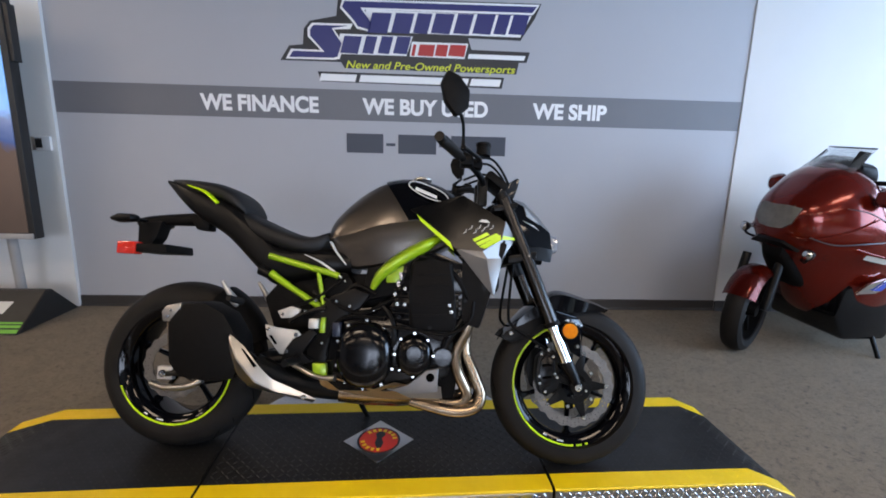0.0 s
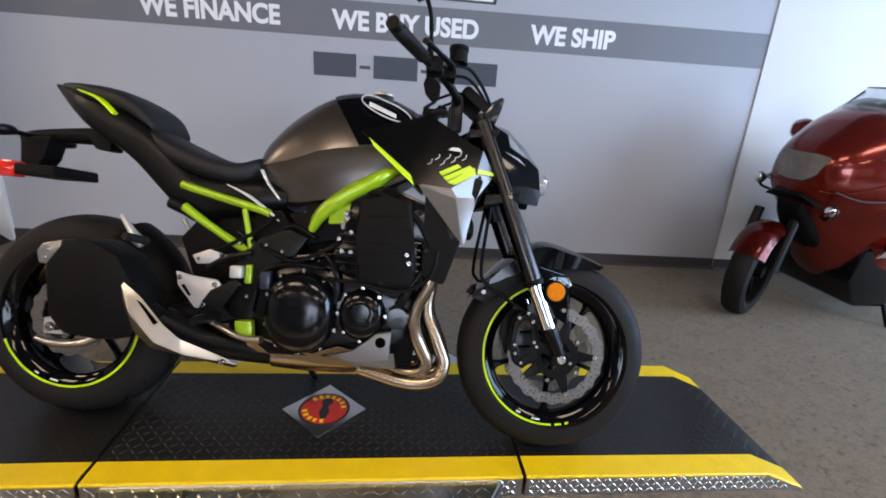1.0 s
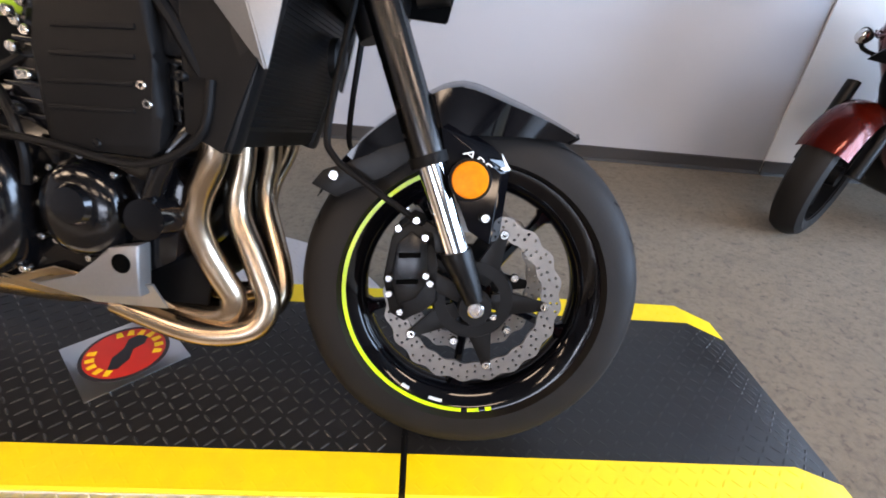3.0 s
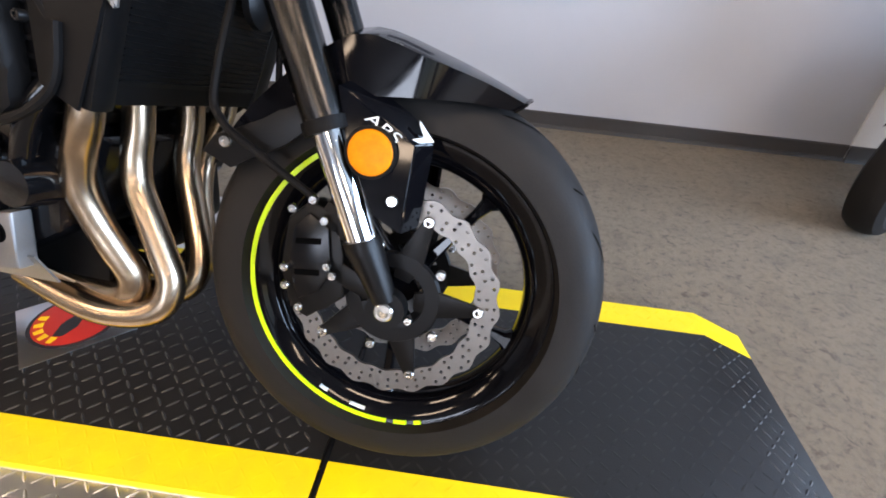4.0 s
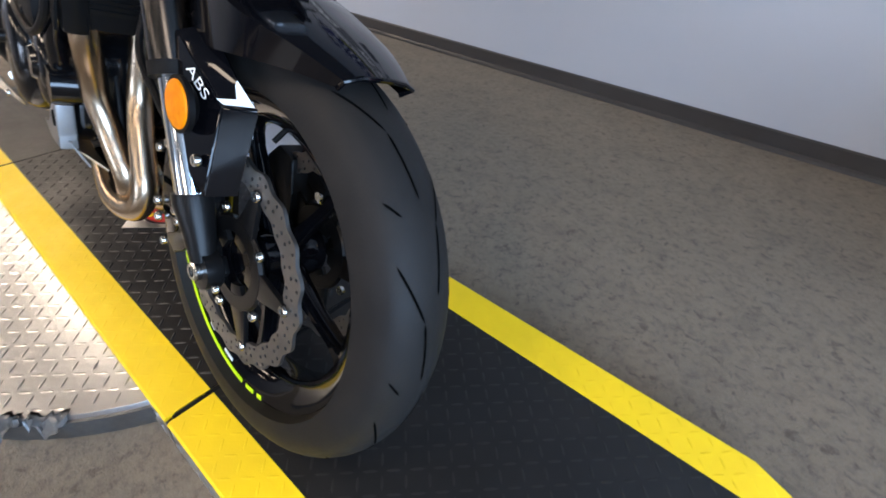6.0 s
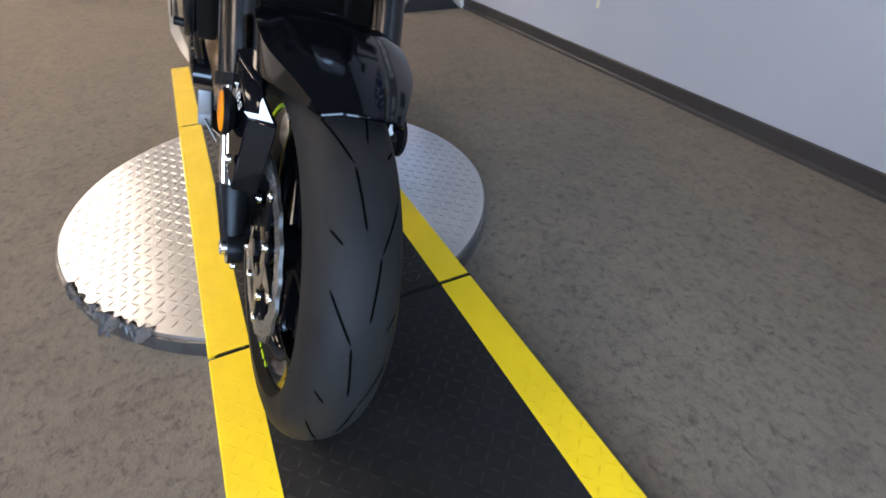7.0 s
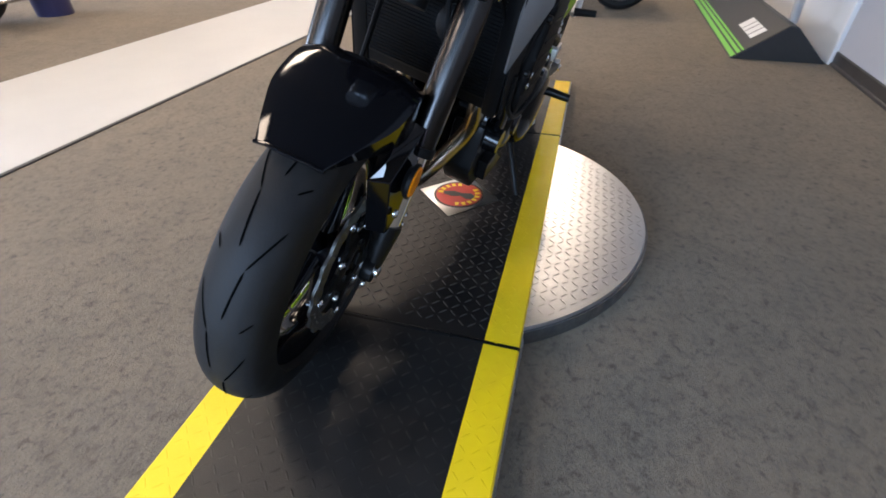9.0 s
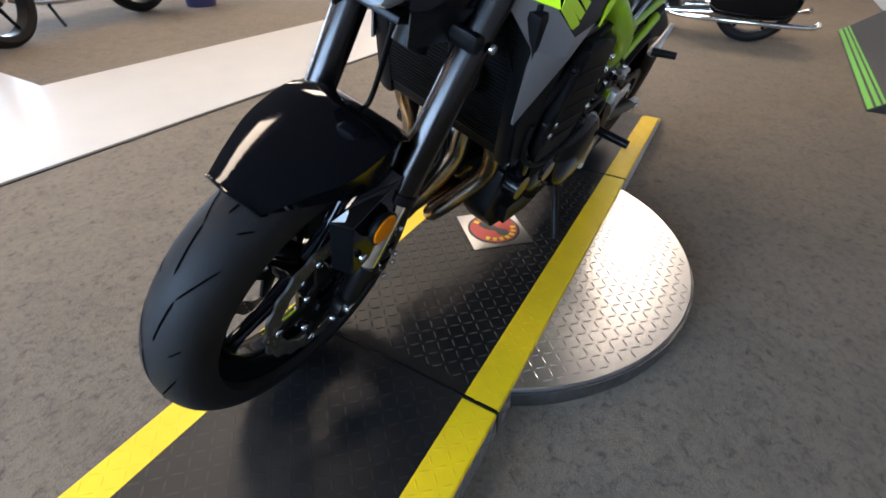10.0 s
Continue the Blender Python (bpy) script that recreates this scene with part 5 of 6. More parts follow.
for k in range(6):
    z = 0.545 + 0.02 * k
    part("cooling_rib", slab([(-0.70 + 0.006 * k, z), (-0.432, z - 0.01), (-0.432, z - 0.004), (-0.70 + 0.006 * k, z + 0.006)], -0.169, 0.169, 0.001), CASE, engine)
for side in (-1, 1):
    part("head_cover", slab([(-0.608, 0.520), (-0.614, 0.64), (-0.612, 0.730), (-0.600, 0.746), (-0.535, 0.752), (-0.474, 0.750), (-0.462, 0.738), (-0.452, 0.640), (-0.442, 0.560), (-0.446, 0.520), (-0.462, 0.508), (-0.59, 0.508)], side * 0.165, side * 0.198, 0.014), PLASTIC, engine, "matt black side cover")
    for k in range(5):
        part("cover_rib", slab([(-0.598 + 0.004 * k, 0.560 + 0.034 * k), (-0.478 + 0.002 * k, 0.566 + 0.034 * k), (-0.478 + 0.002 * k, 0.572 + 0.034 * k), (-0.598 + 0.004 * k, 0.566 + 0.034 * k)], side * 0.197, side * 0.2005, 0.001), PLASTIC, engine)
    for bx, bz in ((-0.468, 0.603), (-0.461, 0.580), (-0.625, 0.60), (-0.44, 0.715), (-0.535, 0.522), (-0.415, 0.62), (-0.645, 0.555)):
        part("engine_bolt", boss((bx, side * 0.190, bz), 0.0068, side * 0.010), BOLT if bx in (-0.468, -0.461, -0.625) else SATIN, engine)
    for bx, bz in ((-0.628, 0.655), (-0.645, 0.700), (-0.652, 0.675)):
        part("head_bolt", boss((bx, side * 0.184, bz), 0.0075, side * 0.010), BOLT, engine)
    cover = part("clutch_cover", dome((-0.766, 0.414), 0.100, 0.117, 2.25, side, 0.145, 0.212), CASE, engine, "gloss black rounded clutch cover")
    for k in range(10):
        a = 2 * math.pi * k / 10 + 0.3
        part("cover_bolt", boss((-0.766 + rounded(a, 0.105, 2.25)[0], side * 0.150, 0.414 + rounded(a, 0.122, 2.25)[1]), 0.0064, side * 0.014), BOLT, cover)
    timing = part("timing_cover", dome((-0.590, 0.421), 0.066, 0.074, 2.1, side, 0.14, 0.188), CASE, engine, "gloss black timing cover")
    part("cover_boss", lathe([(0, side * 0.196), (0.026, side * 0.195), (0.032, side * 0.184)], (-0.588, 0, 0.43), 30), CASE, timing)
    for k in range(8):
        a = 2 * math.pi * k / 8
        part("cover_bolt", boss((-0.590 + 0.069 * math.cos(a), side * 0.150, 0.421 + 0.077 * math.sin(a)), 0.0058, side * 0.016), BOLT, timing)
    part("pump_housing", joined(lathe([(0, side * 0.185), (0.03, side * 0.184), (0.036, side * 0.12)], (-0.485, 0, 0.42), 24), tube([(-0.485, side * 0.165, 0.45), (-0.45, side * 0.17, 0.52), (-0.40, side * 0.15, 0.58)], 0.014, 10, 5)), CASE, engine)
    part("wire", tube([(-0.70, side * 0.19, 0.52), (-0.60, side * 0.20, 0.515), (-0.48, side * 0.195, 0.50), (-0.40, side * 0.185, 0.545), (-0.385, side * 0.18, 0.62)], 0.006, 8, 6), PLASTIC, engine)
    part("wire", tube([(-0.90, side * 0.15, 0.60), (-0.80, side * 0.165, 0.56), (-0.70, side * 0.17, 0.60), (-0.62, side * 0.15, 0.66)], 0.007, 8, 6), PLASTIC, engine)

# radiator
lean_r = Matrix.Translation((-0.385, 0, 0.515)) @ Matrix.Rotation(radians(17), 4, "Y")
rad = part("radiator", moved(block((-0.028, -0.165, 0.0), (0.018, 0.165, 0.325), 0.012), lean_r), PLASTIC, bike, "black radiator")
part("radiator_core", moved(block((0.0175, -0.140, 0.03), (0.021, 0.140, 0.30), 0.001), lean_r), SATIN, rad)
for k in range(34):
    z = 0.036 + k * 0.0078
    part("radiator_fin", moved(block((0.0205, -0.138, z), (0.0232, 0.138, z + 0.0022), 0), lean_r), SATIN, rad)
for side in (-1, 1):
    part("end_tank", moved(block((-0.034, side * 0.155 - 0.018, -0.006), (0.026, side * 0.155 + 0.018, 0.315), 0.012), lean_r), SATIN, rad)
    part("radiator_guard", facets([(-0.425, side * 0.172, 0.53), (-0.371, side * 0.176, 0.506), (-0.322, side * 0.170, 0.64), (-0.33, side * 0.162, 0.76), (-0.43, side * 0.172, 0.76)], [(0, 1, 2, 3, 4)], 0.004, 0), PLASTIC, rad, "matt black radiator side panel")
part("horn", joined(lathe([(0, 0), (0.036, 0), (0.036, 0.012), (0.02, 0.02), (0, 0.02)], (-0.30, 0.06, 0.67), 24, "x")), SATIN, rad)

# exhaust
HEADERS = (
    ((-0.400, -0.142, 0.56), (-0.405, -0.140, 0.500), (-0.434, -0.131, 0.440), (-0.445, -0.126, 0.395), (-0.436, -0.115, 0.347), (-0.415, -0.106, 0.301), (-0.399, -0.098, 0.263), (-0.412, -0.094, 0.232), (-0.470, -0.085, 0.222), (-0.60, -0.070, 0.238)),
    ((-0.400, -0.060, 0.56), (-0.404, -0.063, 0.480), (-0.410, -0.066, 0.433), (-0.406, -0.070, 0.395), (-0.385, -0.076, 0.352), (-0.364, -0.080, 0.306), (-0.346, -0.084, 0.258), (-0.360, -0.094, 0.216), (-0.410, -0.106, 0.199), (-0.480, -0.112, 0.203), (-0.60, -0.100, 0.228)),
    ((-0.400, 0.040, 0.56), (-0.404, 0.038, 0.480), (-0.410, 0.034, 0.433), (-0.404, 0.026, 0.395), (-0.383, 0.012, 0.346), (-0.360, -0.006, 0.292), (-0.352, -0.022, 0.250), (-0.374, -0.038, 0.220), (-0.440, -0.050, 0.212), (-0.60, -0.030, 0.235)),
    ((-0.400, 0.122, 0.56), (-0.405, 0.120, 0.500), (-0.430, 0.112, 0.440), (-0.436, 0.100, 0.395), (-0.424, 0.078, 0.347), (-0.402, 0.054, 0.300), (-0.395, 0.032, 0.262), (-0.415, 0.014, 0.236), (-0.480, 0.006, 0.228), (-0.60, 0.012, 0.240)),
)
for route in HEADERS:
    y = route[0][1]
    pipe = part("header_pipe", tube(route, 0.0212, 18, 6), STEEL, bike, "heat-tinted steel header pipe")
    part("pipe_flange", tube([(-0.400, y, 0.545), (-0.404, y, 0.56)], 0.031, 14, 1), SATIN, pipe)
collector = part("collector", tube([(-0.56, 0, 0.245), (-0.66, -0.01, 0.245), (-0.78, -0.035, 0.25), (-0.88, -0.06, 0.252)], [0.05, 0.062, 0.062, 0.05], 22, 5), STEEL, bike, "heat-tinted steel exhaust collector")
part("rear_section", tube([(-0.86, -0.055, 0.255), (-0.95, -0.085, 0.265), (-1.06, -0.14, 0.29), (-1.16, -0.185, 0.345)], [0.05, 0.048, 0.044, 0.044], 20, 5), SATIN, collector, "dark pipe to the muffler")
part("collector_guard", facets([(-0.935, -0.145, 0.315), (-0.90, -0.15, 0.312), (-0.73, -0.155, 0.272), (-0.655, -0.158, 0.300), (-0.50, -0.15, 0.272), (-0.495, -0.11, 0.235), (-0.72, -0.11, 0.232), (-0.93, -0.12, 0.262)],
                               [(0, 1, 7), (1, 2, 6, 7), (2, 3, 4, 5, 6)], 0.003, 0.002), BRONZE, collector, "bronze-tinted collector guard")
belly = part("belly_panel", slab([(-0.683, 0.300), (-0.60, 0.316), (-0.547, 0.370), (-0.500, 0.380), (-0.503, 0.324), (-0.50, 0.298), (-0.60, 0.284)], -0.178, -0.150, 0.004), SILVER, bike, "silver belly panel")
part("belly_hole", lathe([(0, -0.1795), (0.014, -0.1795), (0.016, -0.177), (0, -0.177)], (-0.528, 0, 0.348), 20), RECESS_BLACK, belly)
part("belly_panel_lower", facets([(-0.66, -0.17, 0.298), (-0.49, -0.165, 0.315), (-0.485, -0.14, 0.262), (-0.60, -0.15, 0.262)], [(0, 1, 2, 3)], 0.003, 0), SILVER, belly)
part("engine_guard", slab([(-0.44, 0.46), (-0.43, 0.33), (-0.50, 0.24), (-0.66, 0.205), (-0.80, 0.21), (-0.87, 0.26), (-0.86, 0.34), (-0.66, 0.42)], 0.065, 0.150, 0.018), SATIN, bike, "black lower engine guard")
part("belly_panel", slab([(-0.66, 0.30), (-0.60, 0.315), (-0.545, 0.362), (-0.47, 0.358), (-0.49, 0.295), (-0.60, 0.285)], 0.150, 0.178, 0.004), SATIN, bike, "black belly panel")
muffler = part("muffler", slab([(-1.442, 0.512), (-1.390, 0.580), (-1.312, 0.584), (-1.240, 0.548), (-1.185, 0.465), (-1.17, 0.38), (-1.19, 0.325), (-1.29, 0.312), (-1.384, 0.322), (-1.428, 0.372)], -0.262, -0.135, 0.024), PLASTIC, bike, "matt black angular muffler")
part("link_pipe", tube([(-1.16, -0.185, 0.345), (-1.24, -0.20, 0.40), (-1.32, -0.20, 0.44)], [0.044, 0.05, 0.05], 18, 4), SATIN, muffler)
part("end_cap", slab([(-1.464, 0.545), (-1.450, 0.566), (-1.392, 0.580), (-1.405, 0.540), (-1.424, 0.512), (-1.458, 0.512)], -0.256, -0.150, 0.006), BRUSHED, muffler, "bare metal end cap")
part("rear_edge", slab([(-1.450, 0.512), (-1.430, 0.512), (-1.418, 0.40), (-1.425, 0.372), (-1.440, 0.42)], -0.245, -0.150, 0.004), STEEL, muffler, "bronze rear edge")
part("tailpipe", tube([(-1.475, -0.20, 0.530), (-1.44, -0.20, 0.52)], 0.026, 20, 1), RECESS_BLACK, muffler)
for bx, bz in ((-1.43, 0.55), (-1.44, 0.53)):
    part("cap_bolt", boss((bx, -0.256, bz), 0.006, -0.004), BOLT, muffler)
shield = part("heat_shield", facets([(-1.210, -0.278, 0.484), (-1.153, -0.282, 0.445), (-1.099, -0.272, 0.376), (-1.064, -0.252, 0.334), (-0.922, -0.190, 0.250), (-0.939, -0.185, 0.235), (-1.047, -0.222, 0.272), (-1.138, -0.252, 0.303), (-1.174, -0.272, 0.348),
                                     (-1.200, -0.284, 0.432), (-1.168, -0.302, 0.405), (-1.106, -0.290, 0.330), (-1.046, -0.258, 0.292)],
                                    [(0, 1, 10), (1, 2, 11, 10), (2, 3, 12, 11), (3, 4, 12), (0, 10, 9), (10, 8, 9), (10, 11, 7, 8), (11, 12, 6, 7), (12, 4, 5, 6)], 0.003, 0.003), BRUSHED, muffler, "bare silver heat shield")
part("shield_slot", facets([(-1.156, -0.2925, 0.438), (-1.145, -0.292, 0.432), (-1.103, -0.2835, 0.380), (-1.112, -0.2865, 0.375)], [(0, 1, 2, 3)], 0.003, 0), RECESS_BLACK, shield)
part("shield_bolt", boss((-0.963, -0.210, 0.262), 0.010, -0.006), BOLT, shield)

# rear end
for side in (-1, 1):
    arm = part("swingarm", tube([(-0.93, side * 0.10, 0.385), (-1.06, side * 0.115, 0.395), (-1.25, side * 0.125, 0.355), (-1.51, side * 0.125, 0.313)], [0.04, 0.045, 0.036, 0.028], 16, 4, flat=0.55), SATIN, bike, "black swingarm")
    part("axle_block", block((-1.535, side * 0.135 - 0.012, 0.288), (-1.478, side * 0.135 + 0.012, 0.338), 0.005), SATIN_ALU, arm, "bare metal axle adjuster")
    part("axle_nut", boss((-1.51, side * 0.147, 0.313), 0.014, side * 0.012), BOLT, arm)
    heel = part("heel_plate", slab([(-1.135, 0.507), (-1.09, 0.497), (-1.015, 0.490), (-1.00, 0.474), (-1.022, 0.445), (-1.030, 0.403), (-1.076, 0.404), (-1.128, 0.466)], side * 0.155, side * 0.164, 0.003), SATIN_ALU, bike, "bare aluminium heel plate")
    part("heel_slot", slab([(-1.118, 0.468), (-1.108, 0.470), (-1.086, 0.440), (-1.094, 0.437)], side * 0.1642, side * 0.1655, 0), RECESS_BLACK, heel)
    for bx, bz in ((-1.122, 0.490), (-1.05, 0.415), (-1.02, 0.475)):
        part("plate_bolt", boss((bx, side * 0.163, bz), 0.008, side * 0.006), BOLT, heel)
    hanger = part("foot_hanger", slab([(-1.03, 0.46), (-0.955, 0.50), (-0.94, 0.48), (-1.00, 0.41), (-0.95, 0.385), (-1.0, 0.365), (-1.07, 0.385), (-1.05, 0.43)], side * 0.15, side * 0.168, 0.005), SATIN, bike, "black footpeg hanger")
    part("footpeg", tube([(-1.01, side * 0.16, 0.385), (-1.015, side * 0.27, 0.39)], [0.015, 0.013], 12, 1), SATIN, hanger, "black footpeg")
    part("pedal", tube([(-1.02, side * 0.17, 0.37), (-0.93, side * 0.185, 0.335), (-0.86, side * 0.20, 0.335)], [0.010, 0.009, 0.011], 10, 4), BRUSHED, hanger)
    peg = part("pillion_hanger", tube([(-1.312, side * 0.15, 0.657), (-1.285, side * 0.15, 0.618), (-1.262, side * 0.15, 0.588), (-1.248, side * 0.148, 0.572)], [0.007, 0.010, 0.016, 0.012], 10, 4), SATIN_ALU, bike, "bare aluminium pillion peg hanger")
    part("pillion_peg", tube([(-1.235, side * 0.15, 0.585), (-1.25, side * 0.22, 0.60)], [0.013, 0.011], 12, 1), RUBBER, peg)
part("rear_hugger", at_rear(mudguard(18, 62, 0.340, 0.098, 0.05)), PLASTIC, bike, "matt black rear wheel hugger")
part("shock", joined(tube([(-1.02, -0.02, 0.42), (-0.90, -0.02, 0.60)], 0.022, 14, 1), *[lathe([(0.030, -0.004), (0.036, 0), (0.030, 0.004), (0.026, 0)], (-1.0 + k * 0.013, -0.02, 0.45 + k * 0.0195), 18, "z", closed=True) for k in range(8)]), SATIN, bike, "black rear shock")
rcal = part("rear_caliper", slab([(-1.455, 0.40), (-1.40, 0.43), (-1.375, 0.405), (-1.40, 0.345), (-1.44, 0.325), (-1.47, 0.35)], -0.125, -0.07, 0.008), SATIN, bike, "black rear brake caliper")
for bx, bz in ((-1.40, 0.415), (-1.445, 0.395), (-1.40, 0.36)):
    part("bolt", boss((bx, -0.125, bz), 0.008, -0.008), BOLT, rcal)
part("caliper_bracket", tube([(-1.56, -0.14, 0.27), (-1.50, -0.142, 0.255), (-1.42, -0.14, 0.262), (-1.37, -0.135, 0.29)], [0.010, 0.014, 0.014, 0.012], 10, 4), BRUSHED, bike, "bare metal caliper bracket")
part("chain", joined(tube([(-1.51, 0.088, 0.416), (-0.90, 0.088, 0.44)], 0.009, 8, 1), tube([(-1.51, 0.088, 0.210), (-0.90, 0.088, 0.36)], 0.009, 8, 1)), SATIN, bike, "drive chain")
stand = part("side_stand", tube([(-0.88, 0.12, 0.27), (-0.86, 0.19, 0.16), (-0.825, 0.258, 0.058)], [0.014, 0.011, 0.010], 12, 3), SATIN, bike, "black side stand")
part("stand_foot", moved(block((-0.022, -0.014, -0.005), (0.02, 0.016, 0.004), 0.003), Matrix.Translation((-0.823, 0.262, 0.057)) @ Matrix.Rotation(radians(11), 4, "X")), SATIN, stand)
for side in (-1, 1):
    for n, (pts, r) in enumerate((([(-0.98, 0.118, 0.63), (-0.90, 0.135, 0.60), (-0.82, 0.13, 0.66), (-0.74, 0.14, 0.63)], 0.008), ([(-1.08, 0.12, 0.56), (-1.0, 0.14, 0.59), (-0.93, 0.135, 0.63), (-0.86, 0.13, 0.685)], 0.006),
                                 ([(-0.72, 0.165, 0.60), (-0.68, 0.178, 0.56), (-0.66, 0.18, 0.50), (-0.665, 0.175, 0.45)], 0.007), ([(-0.60, 0.17, 0.76), (-0.52, 0.178, 0.745), (-0.45, 0.18, 0.70), (-0.40, 0.17, 0.62)], 0.008),
                                 ([(-1.05, 0.15, 0.52), (-0.99, 0.16, 0.555), (-0.92, 0.155, 0.575)], 0.009), ([(-0.90, 0.165, 0.47), (-0.87, 0.17, 0.53), (-0.80, 0.175, 0.55), (-0.70, 0.18, 0.545)], 0.006))):
        part("hose", tube([(x, side * y, z) for x, y, z in pts], r, 8, 5), PLASTIC if n % 2 else SATIN, bike)
    for bx, by, bz in ((-1.03, 0.15, 0.535), (-0.955, 0.152, 0.60), (-0.99, 0.158, 0.56), (-0.88, 0.15, 0.60), (-0.83, 0.155, 0.585), (-0.74, 0.165, 0.575), (-1.08, 0.14, 0.545), (-0.92, 0.165, 0.45)):
        part("clamp_screw", boss((bx, side * by, bz), 0.0065, side * 0.010), BOLT, bike)
    part("bracket", slab([(-1.10, 0.555), (-1.05, 0.575), (-1.015, 0.565), (-1.03, 0.535), (-1.085, 0.530)], side * 0.128, side * 0.148, 0.004), SATIN_ALU, bike, "bare metal bracket")
    part("connector", block((-0.885, min(side * 0.155, side * 0.178), 0.475), (-0.855, max(side * 0.155, side * 0.178), 0.525), 0.005), mat("blue_black_plastic", (0.012, 0.02, 0.045), 0.3) if side < 0 else SATIN, bike, "dark blue plastic connector")
# two black slabs added to fill see-through gaps that should read as dark
part("inner_panel", slab([(-1.19, 0.60), (-1.12, 0.68), (-0.80, 0.70), (-0.62, 0.66), (-0.60, 0.34), (-0.93, 0.31), (-1.10, 0.37)], -0.062, 0.062, 0.01), PLASTIC, bike, "black infill slab between seat and swingarm")
part("lower_cover", slab([(-0.605, 0.43), (-0.455, 0.46), (-0.432, 0.36), (-0.445, 0.255), (-0.60, 0.250)], -0.097, -0.089, 0.003), PLASTIC, engine, "black infill slab behind the nearest header pipe")
part("battery_cover", slab([(-1.0, 0.58), (-0.93, 0.70), (-0.86, 0.70), (-0.80, 0.62), (-0.86, 0.56)], -0.105, 0.105, 0.01), PLASTIC, bike, "black airbox and side covers")
part("airbox", slab([(-0.80, 0.60), (-0.78, 0.72), (-0.64, 0.74), (-0.63, 0.64)], -0.13, 0.13, 0.012), PLASTIC, bike, "black intake and airbox")


# the engine, pipes and side parts hang low between the wheels; fork, wheels and stand keep their places
KEEP = ("front_wheel", "rear_wheel", "fork_leg", "brake_caliper", "fork_cover", "reflector", "front_mudguard", "fork_yoke", "handlebar", "instrument",
        "headlamp_cowl", "rear_hugger", "side_stand", "header_pipe", "collector", "radiator")
for child in bike.children:
    if child.name.split(".")[0] not in KEEP:
        for piece in (child, *child.children_recursive):
            for v in piece.data.vertices:
                v.co.z -= 0.020 * float(np.interp(v.co.z, (0.20, 0.30, 0.66, 0.80), (0.2, 1.0, 1.0, 0.0)))


# ---- the maroon touring motorcycle by the white wall ----
def simple_wheel(name, parent, x, R, w, material=SATIN):
    rim = part(name, lathe([(R - 0.085, -w * 0.36), (R - 0.07, -w * 0.4), (R - 0.075, 0), (R - 0.07, w * 0.4), (R - 0.085, w * 0.36)], (x, 0, R), 40, closed=True), material, parent)
    prof = [(R - 0.08, -w * 0.42), (R - 0.045, -w * 0.5), (R - 0.016, -w * 0.40), (R - 0.003, -w * 0.2), (R, 0), (R - 0.003, w * 0.2), (R - 0.016, w * 0.40), (R - 0.045, w * 0.5), (R - 0.08, w * 0.42)]
    part("tyre", lathe(prof, (x, 0, R), 56, closed=True), RUBBER, rim, "black road tyre")
    part("hub", lathe([(0, -0.06), (0.04, -0.06), (0.045, 0), (0.04, 0.06), (0, 0.06)], (x, 0, R), 24), material, rim)
    for k in range(6):
        a = 2 * math.pi * k / 6
        part("spoke", tube([(x + 0.035 * math.cos(a), 0, R + 0.035 * math.sin(a)), (x + (R - 0.08) * math.cos(a), 0, R + (R - 0.08) * math.sin(a))], [0.018, 0.012], 8, 1), material, rim)
    return rim


